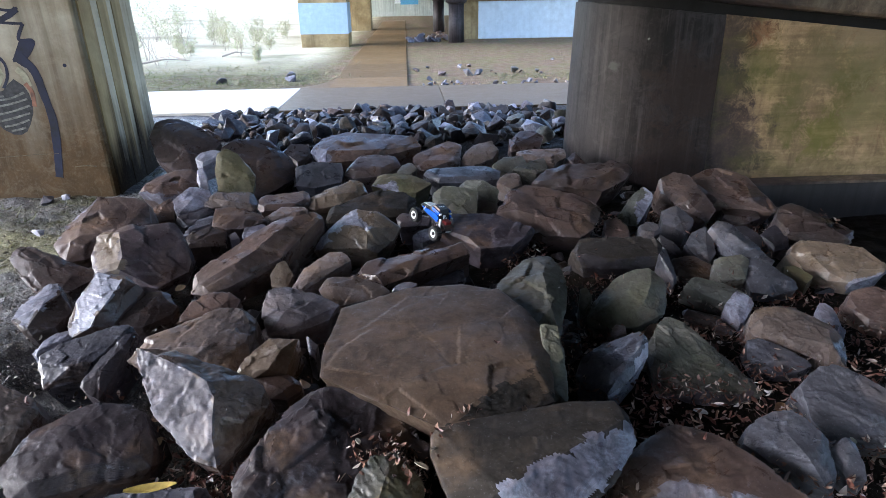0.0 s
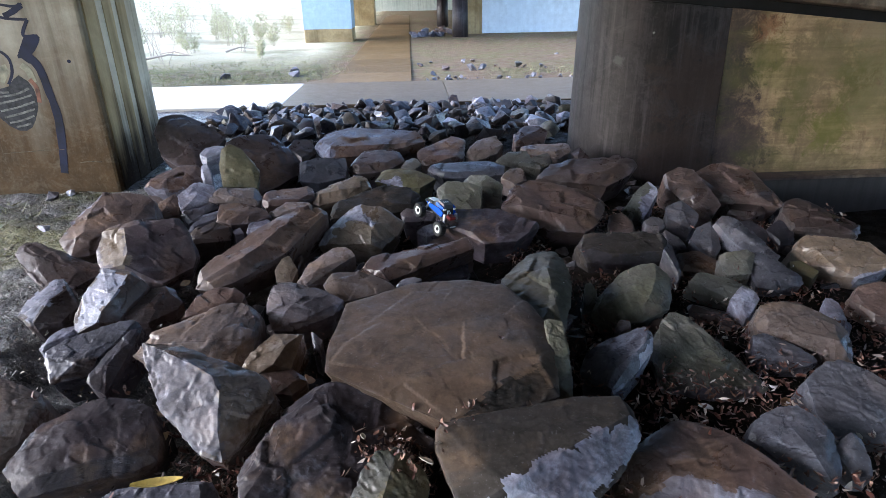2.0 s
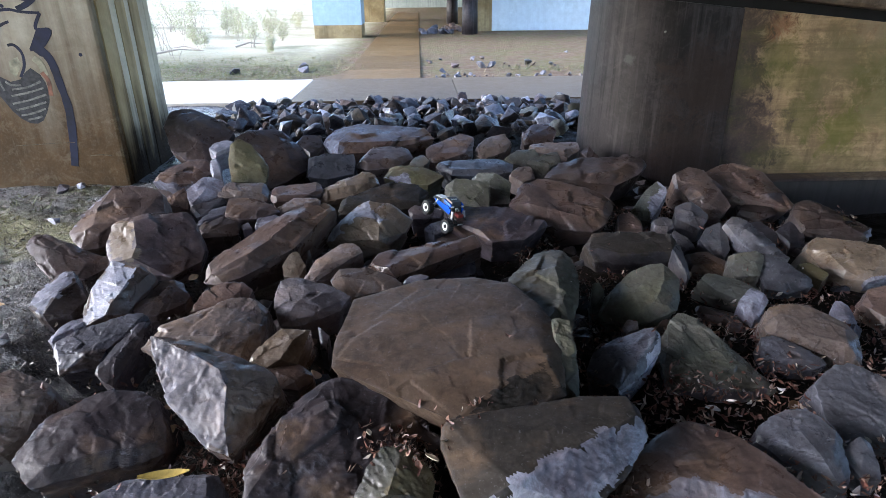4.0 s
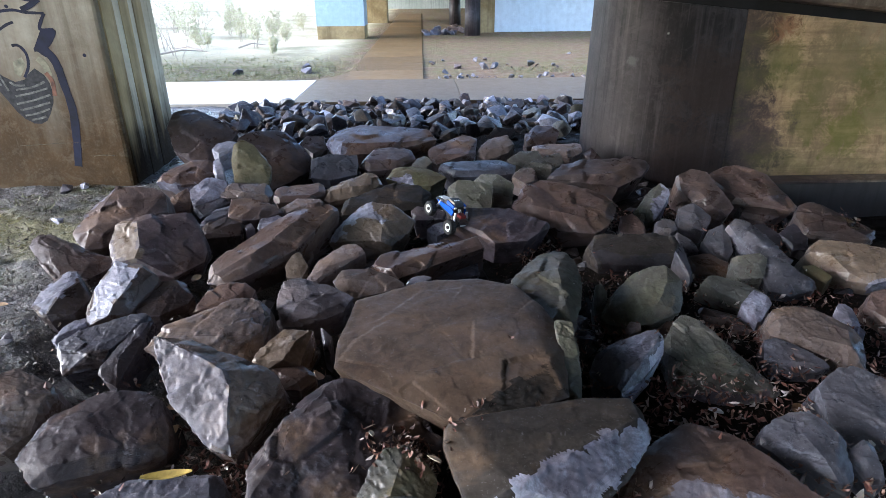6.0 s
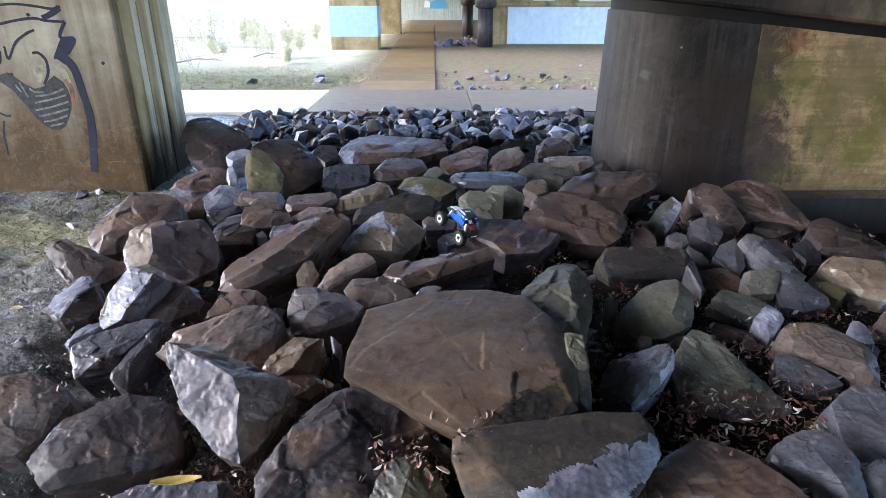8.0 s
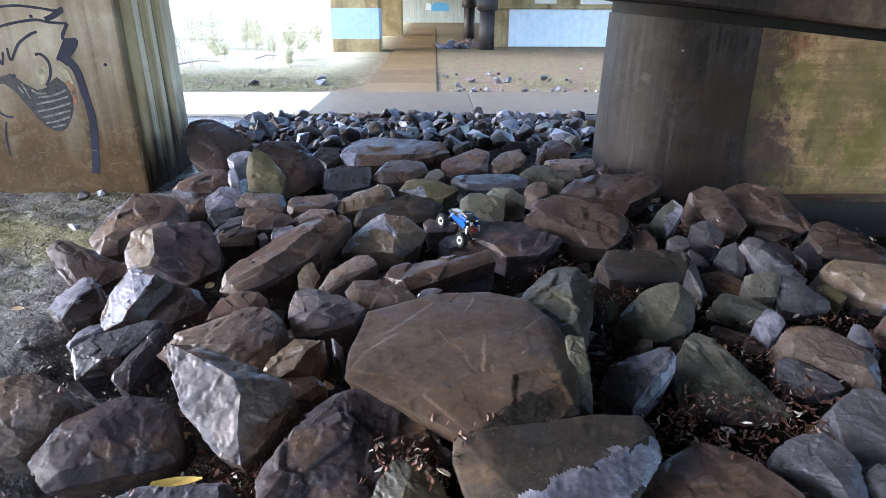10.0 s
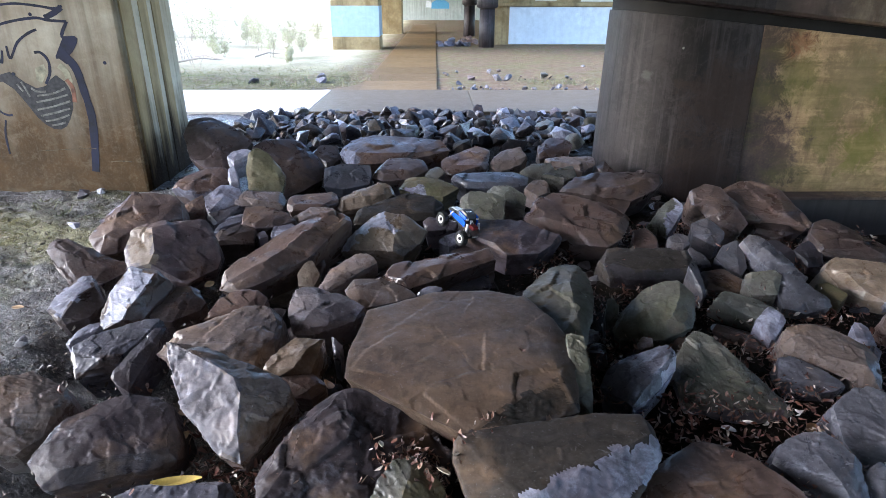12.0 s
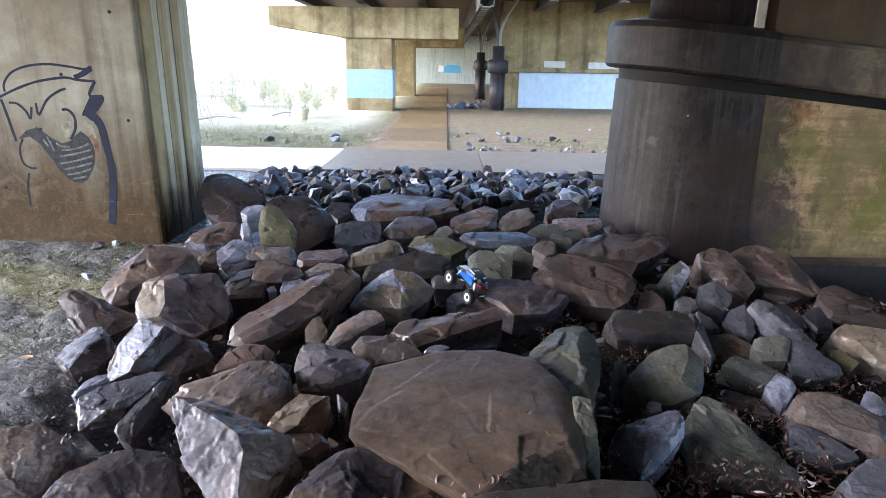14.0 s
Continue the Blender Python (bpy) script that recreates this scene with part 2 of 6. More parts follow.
def roughen(bm, target, amp, seed, rounding=0.1, facet=0.0, floor=-9.0, relief=0.0, worn=0, cleft=0.0, detail=0.5):
    """Split long edges, wear the corners, then break the faces up with fracture facets, bedding steps and fine relief."""
    for _ in range(7):
        long = [e for e in bm.edges if e.calc_length() > target and max(e.verts[0].co.z, e.verts[1].co.z) > floor]
        if not long:
            break
        bmesh.ops.subdivide_edges(bm, edges=long, cuts=1)
        bmesh.ops.triangulate(bm, faces=[f for f in bm.faces if len(f.verts) > 3])
    if rounding:
        bmesh.ops.smooth_vert(bm, verts=bm.verts, factor=rounding, use_axis_x=True, use_axis_y=True, use_axis_z=True)
    for _ in range(worn):
        bmesh.ops.smooth_vert(bm, verts=[v for v in bm.verts if v.co.z > floor], factor=0.5, use_axis_x=True, use_axis_y=True, use_axis_z=True)
    bm.normal_update()
    off = Vector((seed * 3.71, seed * 1.93, seed * 5.37))
    s = 1 / max(target, 1e-3)
    # the stone splits along a bedding plane of its own, so its facets are flattened that way
    lay = Euler((math.sin(seed * 2.1) * 0.7, math.cos(seed * 1.3) * 0.7, seed)).to_matrix()
    squash = Matrix.Diagonal((1, 1, 1.8)).to_3x3() @ lay
    across = lay[2].normalized()
    beds = max(0.0, math.sin(seed * 4.7)) ** 2
    moves = []
    split = {v for f in bm.faces if f.material_index for v in f.verts}
    for v in bm.verts:
        if v.co.z < floor:
            moves.append(Vector())
            continue
        p = v.co + off
        a = noise.noise(p * s * 0.09) * 0.3 + noise.noise(p * s * 0.4) * 0.04
        if facet:
            for scale, share in ((1.0, 1.0 - 0.45 * detail), (2.6, 0.34 * detail), (6.3, 0.14 * detail)):
                q = (squash @ v.co) * (scale / facet) + off
                c = noise.voronoi(q)[1][0]
                a += share * (q - c).dot(noise.cell_vector(c * 7.3) * 2 - Vector((1, 1, 1)))
        a *= amp
        if relief:
            lump = noise.fractal(p / (relief * 5), 0.8, 2.1, 4)
            ridge = 1 - 2 * abs(noise.noise(p / (relief * 3) + Vector((0, 0, lump * 0.6))))
            h = across.dot(v.co) / (relief * 2.6) + noise.noise(p / (relief * 14)) * 1.6
            saw = h - math.floor(h)
            a += (cleft if v in split else relief) * (0.15 * detail * lump + 0.1 * detail * ridge + 0.1 * beds * (saw if saw < 0.8 else (1 - saw) * 4))
        moves.append(v.normal * a)
    for v, m in zip(bm.verts, moves):
        v.co += m


def fray(bm, seed):
    """The rim of a newly broken or tinted face is ragged, not straight."""
    off = Vector((seed * 1.7, seed * 2.9, 0))
    for _ in range(5):
        rim = [f for f in bm.faces if any(n.material_index != f.material_index for e in f.edges for n in e.link_faces)]
        for f in rim:
            p = f.calc_center_median()
            a = noise.noise(p * 14 + off) + 0.4 * noise.noise(p * 37 + off)
            if abs(a) > 0.12:
                f.material_index = 1 if a > 0 else 0


STONES = 0
HARD = []  # the boulders' surfaces, on which leaves come to lie


def lie_on(x, y, z):
    """The height of the topmost boulder at x, y, or z where there is none."""
    for tree, at, reach in HARD:
        if abs(x - at.x) < reach and abs(y - at.y) < reach:
            hit = tree.ray_cast(Vector((x, y, 3)) - at, Vector((0, 0, -1)))
            if hit[0] is not None:
                z = max(z, hit[0].z + at.z)
    return z


def stone(tone, at, size, lean, crown, corners, deep=0.34, label="", grit=1.05, crest=(), chips=4, facing=None):
    """A broken boulder. corners: the bearings of its outline's corners, in degrees, and how far each one stands out as
    a share of size;
    lean: the rise of its upper face along x and y; crown: how far its top stands proud of that face; crest: ridge
    points of its own in place of the crown, each with bearing, share and rise; last, a second tone, for faces newly
    broken or tinted as lit or shaded, and the way they look."""
    global STONES
    STONES += 1
    rnd = random.Random(STONES * 17)
    bm = bmesh.new()
    mean = size * sum(r for _, r in corners) / len(corners)

    def put(bearing, reach, share, up, dz, back=0.0):
        a = radians(bearing)
        x, y = size * 1.05 * reach * share * math.cos(a), size * 1.05 * reach * share * math.sin(a) + back
        bm.verts.new((x, y, (lean[0] * x + lean[1] * y) * up + dz))

    rise = crown * mean * 1.25
    for k, (bearing, reach) in enumerate(corners):
        put(bearing, reach, 1.0, 1.0, 0.0)
        if not crest and (k % 2 == 0 or rnd.random() < 0.4):
            put(bearing, reach, rnd.uniform(0.76, 0.92), 0.6, rise * rnd.uniform(0.85, 1.1), 0.1 * mean)
        rear = math.sin(radians(bearing)) > 0.2
        put(bearing, reach, 1.0 if rear else 0.8, 0.3 if rear else 0.7, -deep * min(1.0, 0.45 + mean), (0.55 if rear else 0.25) * mean)
    for bearing, reach, up in crest:
        put(bearing, reach, 1.0, 1.0, up)
    bmesh.ops.convex_hull(bm, input=bm.verts)
    bmesh.ops.delete(bm, geom=[v for v in bm.verts if not v.link_faces], context='VERTS')
    chip(bm, rnd, chips * 2, 0.032)
    if facing:
        way = Vector(facing[1]).normalized()
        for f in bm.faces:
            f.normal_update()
            f.material_index = 1 if f.normal.dot(way) > facing[2] else 0
    low = min(size * r * (lean[0] * math.cos(radians(b)) + lean[1] * math.sin(radians(b))) for b, r in corners)
    target = max(0.01, min(0.016, mean * 0.055)) * (1.0 if at[1] < 3.2 else 1.4 if at[1] < 5 else 2.0)
    roughen(bm, target, min(0.026, mean * 0.075) * (0.4 + grit), STONES, 0.03, mean * 0.75, min(low - 0.04, -0.5 * deep * min(1.0, 0.45 + mean)), min(0.026, mean * 0.1) * max(0.1, 0.05 + 0.9 * grit), 1 if grit < 0.34 else 0, min(0.026, mean * 0.1) * 1.3, 0.85 if at[1] < 3.0 else 0.45)
    if facing:
        fray(bm, STONES)
    HARD.append((BVHTree.FromBMesh(bm), Vector(at), size * 1.3))
    mats = [ROCK[tone]]
    if facing:
        mats.append(ROCK[facing[0]])
    ob = part("boulder", bm, mats, smooth=19)
    ob.location = at
    return tagged(ob, label or ROCK_WORDS[tone], "rock", "boulders of the rock pile")


# ---------------------------------------------------------------- setting materials
def concrete(name, base, stain, streak=0.5, drips=0.08, moss=0.0, rough=0.75, damp=0.0, foot=None, rise=0.45, fall=1.6, broad=1.0, spots=(), vary=0.0, wash=0.0, mottle=0.0, courses=0.0, spec=0.3):
    """Old board-marked concrete with vertical run marks and blotches."""
    k = Mat(name)
    v = k.coords(local=False)
    vs = k.coords((3.0 / broad, 3.0 / broad, 0.12 / broad), local=False)
    big = k.noise(v, 0.9, 5, 0.6, 0.5)
    mid = k.noise(v, 5, 6, 0.65)
    fine = k.noise(v, 45, 5, 0.7)
    runs = k.noise(vs, 2.2, 5, 0.6, 0.3)
    c = k.mix(k.step(mid, 0.3, 0.75), tuple(x * 0.8 for x in base), tuple(min(1, x * 1.15) for x in base))
    c = k.mix(k.math('MULTIPLY', k.step(big, 0.38, 0.65), 0.8), c, stain)
    c = k.mix(k.math('MULTIPLY', k.step(runs, 0.48, 0.68), streak), c, tuple(x * 0.4 for x in stain))
    thin = k.noise(k.coords((9.0, 9.0, 0.25), local=False), 2.4, 4, 0.6, 0.2)
    c = k.mix(k.math('MULTIPLY', k.step(thin, 0.56, 0.72), drips), c, tuple(min(1, x * 1.9) for x in base))
    c = k.mix(k.math('MULTIPLY', k.step(thin, 0.46, 0.3), drips * 1.4), c, tuple(x * 0.3 for x in stain))
    if foot:
        # brown run-off stain with a ragged upper edge; on the end face it holds shadow too
        sep = k.node("ShaderNodeSeparateXYZ")
        g = k.node("ShaderNodeNewGeometry")
        k.link(g.outputs["Position"], sep.inputs[0])
        edge = k.math('ADD', sep.outputs["Z"], k.math('MULTIPLY', k.math('ADD', big, runs), -1.3))
        c = k.mix(k.math('MULTIPLY', k.step(edge, rise, rise - fall), 0.97), c, k.mix(k.step(mid, 0.35, 0.65), foot, tuple(x * 0.6 for x in foot)))
    if mottle:
        patch = k.noise(v, 3.2, 8, 0.75, 0.8)
        c = k.mix(k.math('MULTIPLY', k.step(patch, 0.52, 0.62), mottle), c, tuple(min(1, x * 1.7) for x in base))
        c = k.mix(k.math('MULTIPLY', k.step(patch, 0.48, 0.38), mottle), c, tuple(x * 0.45 for x in stain))
        speck = k.noise(v, 15, 7, 0.75, 0.5)
        c = k.mix(k.math('MULTIPLY', k.step(speck, 0.54, 0.62), mottle * 0.6), c, tuple(min(1, x * 1.6) for x in base))
        c = k.mix(k.math('MULTIPLY', k.step(speck, 0.46, 0.36), mottle * 0.8), c, tuple(x * 0.35 for x in stain))
    if courses:
        flat = k.noise(k.coords((0.5, 0.5, 9.0), local=False), 1.6, 6, 0.65, 0.3)
        c = k.mix(k.math('MULTIPLY', k.step(flat, 0.5, 0.66), courses), c, tuple(x * 0.5 for x in stain))
        c = k.mix(k.math('MULTIPLY', k.step(flat, 0.46, 0.34), courses), c, tuple(min(1, x * 1.35) for x in base))
    for (sx, sy, sz), radius, tint, amount in spots:
        g = k.node("ShaderNodeNewGeometry")
        far = k.node("ShaderNodeVectorMath", op='DISTANCE')
        k.link(g.outputs["Position"], far.inputs[0])
        far.inputs[1].default_value = (sx, sy, sz)
        fade = k.math('ADD', far.outputs["Value"], k.math('MULTIPLY', k.math('SUBTRACT', k.noise(v, 5.5, 9, 0.8, 0.6), 0.5), radius * 4.0))
        c = k.mix(k.math('MULTIPLY', k.step(fade, radius, radius * 0.55), amount), c, tint)
    if wash:
        # dark damp that spreads from the nose onto the wall, wider towards its foot
        sep = k.node("ShaderNodeSeparateXYZ")
        k.link(k.node("ShaderNodeNewGeometry").outputs["Position"], sep.inputs[0])
        reach = k.math('ADD', k.math('ADD', sep.outputs["X"], k.math('MULTIPLY', sep.outputs["Z"], 0.28)), k.math('MULTIPLY', k.math('ADD', k.noise(v, 3.0, 8, 0.7, 0.5), runs), -0.7))
        c = k.mix(k.math('MULTIPLY', k.step(reach, wash + 0.35, wash - 0.25), 0.92), c, k.mix(k.step(mid, 0.35, 0.65), (0.036, 0.026, 0.025), (0.085, 0.06, 0.056)))
    if moss:
        pat = k.math('MULTIPLY', k.step(k.noise(k.coords((1, 1, 1.6), local=False), 1.7, 6, 0.6, 0.4), 0.47, 0.66), moss)
        c = k.mix(pat, c, (0.12, 0.13, 0.025))
    c = k.mix(k.math('MULTIPLY', k.step(fine, 0.5, 0.85), 0.3), c, tuple(x * 0.5 for x in base))
    if vary:
        hue = k.node("ShaderNodeHueSaturation")
        k.link(c, hue.inputs["Color"])
        k.link(k.math('ADD', k.math('MULTIPLY', k.node("ShaderNodeObjectInfo").outputs["Random"], vary), 1 - vary / 2), hue.inputs["Value"])
        c = hue.outputs[0]
    n = k.bump(fine, 0.35, 0.006, k.bump(mid, 0.3, 0.02))
    r = k.math('ADD', k.math('MULTIPLY', mid, 0.3), rough - 0.2 - damp)
    return k.done(c, r, n, spec=spec)


CONC_LEFT = concrete("concrete_brown_grey", (0.38, 0.34, 0.265), (0.2, 0.14, 0.075), 0.4, drips=0.04, mottle=0.07, foot=(0.075, 0.04, 0.014), rise=0.7, spec=0.15)
# the end face's near-black foot is stain and painted boulder shadow together
CONC_SIDE = concrete("concrete_board_marked", (0.55, 0.43, 0.25), (0.33, 0.22, 0.1), 0.55, foot=(0.02, 0.012, 0.009), rise=-0.25, fall=0.8, spec=0.1)
CONC_STRIP = concrete("concrete_pale_strip", (0.7, 0.64, 0.51), (0.5, 0.41, 0.27), 0.45, foot=(0.02, 0.012, 0.009), rise=-0.25, fall=0.8, spec=0.1)
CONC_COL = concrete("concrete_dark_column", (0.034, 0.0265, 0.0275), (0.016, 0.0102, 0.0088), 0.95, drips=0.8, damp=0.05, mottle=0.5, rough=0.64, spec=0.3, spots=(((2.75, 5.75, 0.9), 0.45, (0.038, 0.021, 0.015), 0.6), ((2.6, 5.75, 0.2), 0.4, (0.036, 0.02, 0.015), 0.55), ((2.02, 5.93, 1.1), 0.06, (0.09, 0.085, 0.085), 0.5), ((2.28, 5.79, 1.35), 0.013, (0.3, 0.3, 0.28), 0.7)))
CONC_WALL = concrete("concrete_mossy_wall", (0.5, 0.34, 0.19), (0.25, 0.16, 0.09), 0.3, moss=0.4, wash=2.7, mottle=0.34, courses=0.42, spots=(
    ((3.35, 5.75, 1.12), 0.26, (0.12, 0.125, 0.025), 0.6), ((3.75, 5.75, 0.55), 0.3, (0.1, 0.11, 0.025), 0.55), ((4.15, 5.75, 0.4), 0.26, (0.17, 0.17, 0.035), 0.65),
    ((3.3, 5.75, 1.36), 0.16, (0.3, 0.12, 0.06), 0.75), ((3.95, 5.75, 1.05), 0.4, (0.22, 0.165, 0.085), 0.7), ((3.25, 5.75, 0.35), 0.4, (0.11, 0.075, 0.068), 0.75), ((4.4, 5.75, 0.9), 0.3, (0.14, 0.13, 0.04), 0.6),
    ((2.98, 5.75, 1.35), 0.36, (0.06, 0.042, 0.036), 0.8), ((2.98, 5.75, 0.85), 0.38, (0.06, 0.043, 0.038), 0.8), ((3.0, 5.75, 0.3), 0.5, (0.08, 0.055, 0.052), 0.8), ((4.5, 5.75, 1.35), 0.5, (0.36, 0.27, 0.16), 0.7), ((4.7, 5.75, 0.7), 0.4, (0.36, 0.28, 0.15), 0.6)))
CONC_FOOT = concrete("concrete_damp_footing", (0.085, 0.078, 0.076), (0.045, 0.04, 0.038), 0.4)
# near-black concrete that paints in the shade below the overhang
CONC_UNDERSHADE = concrete("concrete_undercut_shade", (0.012, 0.01, 0.01), (0.007, 0.005, 0.004), 0.4)
CONC_FAR = concrete("concrete_far_ochre", (0.38, 0.29, 0.15), (0.17, 0.105, 0.04), 0.8, drips=0.03, broad=4.5, mottle=0.14)
CONC_DARK = concrete("concrete_deck_underside", (0.14, 0.095, 0.062), (0.08, 0.05, 0.03), 0.3)
CONC_LEDGE = concrete("concrete_ledge", (0.22, 0.17, 0.125), (0.12, 0.085, 0.062), 0.5, wash=3.3, mottle=0.4, spots=(((3.85, 5.72, 1.85), 0.1, (0.3, 0.27, 0.22), 0.7), ((3.8, 5.72, 1.65), 0.08, (0.25, 0.22, 0.18), 0.7)))
PATH_WET = concrete("path_concrete_damp", (0.165, 0.108, 0.05), (0.115, 0.068, 0.028), 0.0, 0.0, rough=0.5, vary=0.35)
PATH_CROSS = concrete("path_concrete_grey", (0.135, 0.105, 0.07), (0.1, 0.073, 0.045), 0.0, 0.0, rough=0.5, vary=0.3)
PATH_PALE = concrete("path_concrete_pale", (0.62, 0.6, 0.56), (0.52, 0.5, 0.46), 0.0, 0.0, rough=0.8)
BLUE = concrete("paint_light_blue", (0.34, 0.45, 0.56), (0.29, 0.39, 0.5), 0.1, 0.0)
BLUE_PALE = concrete("paint_pale_blue", (0.6, 0.67, 0.72), (0.54, 0.61, 0.67), 0.1, 0.0)
STEEL = plain("steel_brown_paint", (0.07, 0.055, 0.045), 0.6, 0.2)
STEEL_PALE = plain("steel_grey_green_paint", (0.3, 0.29, 0.23), 0.55, 0.1)
INK = plain("spray_paint_navy", (0.006, 0.008, 0.028), 0.85, grain=0.4, scale=9)
CHALK = plain("spray_paint_cream", (0.27, 0.25, 0.17), 0.8, grain=0.3, scale=12)
RED = plain("spray_paint_red", (0.2, 0.085, 0.05), 0.8, grain=0.3, scale=12)


def ground_material():
    """Damp mud with leaf bits near the rocks, dirt and thin grass further out."""
    k = Mat("ground_earth")
    v = k.coords(local=False)
    big = k.noise(v, 0.35, 5, 0.6)
    mid = k.noise(v, 3.5, 7, 0.7)
    fine = k.noise(v, 38, 6, 0.75)
    g = k.node("ShaderNodeNewGeometry")
    sep = k.node("ShaderNodeSeparateXYZ")
    k.link(g.outputs["Position"], sep.inputs[0])
    c = k.mix(k.step(mid, 0.4, 0.6), (0.012, 0.011, 0.012), k.mix(k.step(sep.outputs["Y"], 3.4, 4.4), (0.07, 0.07, 0.078), (0.16, 0.152, 0.15)))
    c = k.mix(k.math('MULTIPLY', k.step(k.noise(v, 17, 7, 0.75, 0.4), 0.47, 0.6), k.math('ADD', 0.5, k.math('MULTIPLY', k.step(sep.outputs["Y"], 3.2, 4.6), 0.15))), c, (0.25, 0.24, 0.24))
    # earth under the rock pile goes near-black, painting in the shade of the gaps
    bed_shade = k.math('MULTIPLY', k.step(k.math('ADD', sep.outputs["X"], k.math('MULTIPLY', mid, 0.8)), -1.55, -1.05), k.math('MULTIPLY', k.step(sep.outputs["Y"], 10.2, 9.8), k.step(k.math('ADD', sep.outputs["Y"], mid), 1.0, 1.6)))
    c = k.mix(bed_shade, c, k.mix(k.step(mid, 0.35, 0.65), (0.006, 0.005, 0.004), (0.022, 0.016, 0.012)))
    dirt = k.mix(k.step(mid, 0.3, 0.7), (0.12, 0.08, 0.054), (0.22, 0.155, 0.108))
    damp = k.math('MULTIPLY', k.step(k.math('ADD', sep.outputs["X"], mid), -1.2, -1.9), k.step(sep.outputs["Y"], 24.0, 21.0))
    dirt = k.mix(damp, dirt, k.mix(k.step(mid, 0.3, 0.7), (0.07, 0.055, 0.034), (0.165, 0.135, 0.088)))
    c = k.mix(k.step(sep.outputs["Y"], 10.5, 12.5), c, dirt)
    grass = k.mix(k.step(fine, 0.3, 0.7), (0.08, 0.1, 0.028), (0.17, 0.185, 0.07))
    left = k.math('MULTIPLY', k.step(k.math('ADD', sep.outputs["X"], mid), -1.4, -2.6), k.step(k.math('ADD', sep.outputs["Y"], k.math('MULTIPLY', big, 3.0)), 17.0, 22.0))
    gfac = k.math('MULTIPLY', k.step(k.noise(v, 1.1, 6, 0.7), 0.42, 0.62), k.math('ADD', k.math('MULTIPLY', left, 0.5), k.math('MULTIPLY', k.step(sep.outputs["Y"], 10.5, 13.0), 0.5)))
    c = k.mix(gfac, c, grass)
    # straw bleached well beyond its own colour, so the far bank washes out in daylight
    straw = k.mix(k.step(fine, 0.35, 0.65), (0.42, 0.38, 0.26), (0.66, 0.61, 0.46))
    c = k.mix(k.math('MULTIPLY', left, k.step(big, 0.2, 0.5)), c, straw)
    green = k.math('MULTIPLY', k.step(sep.outputs["X"], -2.3, -3.2), k.step(k.noise(v, 2.2, 5, 0.7), 0.45, 0.65))
    c = k.mix(k.math('MULTIPLY', green, k.math('MULTIPLY', k.step(sep.outputs["Y"], 9.0, 7.0), 0.85)), c, k.mix(k.step(fine, 0.35, 0.65), (0.06, 0.07, 0.02), (0.17, 0.17, 0.06)))
    # a mossy yellow-green strip on the mud beside the boulders
    strip = k.math('ADD', sep.outputs["Y"], k.math('ADD', k.math('MULTIPLY', sep.outputs["X"], 0.35), k.math('MULTIPLY', mid, 0.5)))
    strip = k.math('MULTIPLY', k.math('MULTIPLY', k.step(strip, 3.2, 3.45), k.step(strip, 4.15, 3.85)), k.step(sep.outputs["X"], -2.0, -2.4))
    c = k.mix(k.math('MULTIPLY', strip, 0.7), c, k.mix(k.step(fine, 0.35, 0.65), (0.1, 0.095, 0.03), (0.23, 0.21, 0.085)))
    dry = k.step(sep.outputs["Y"], 9.6, 10.1)
    n = k.bump(fine, 0.9, 0.02, k.bump(k.noise(v, 9, 6, 0.7), 0.9, 0.05, k.bump(mid, 0.7, 0.07)))
    return k.done(c, k.math('ADD', k.math('MULTIPLY', k.step(k.noise(v, 6, 5, 0.7), 0.42, 0.6), 0.42), k.math('ADD', k.math('MULTIPLY', k.math('MAXIMUM', bed_shade, dry), 0.4), 0.14)), n, spec=k.math('ADD', k.math('MULTIPLY', k.math('MAXIMUM', bed_shade, dry), -0.42), 0.5))


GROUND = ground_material()


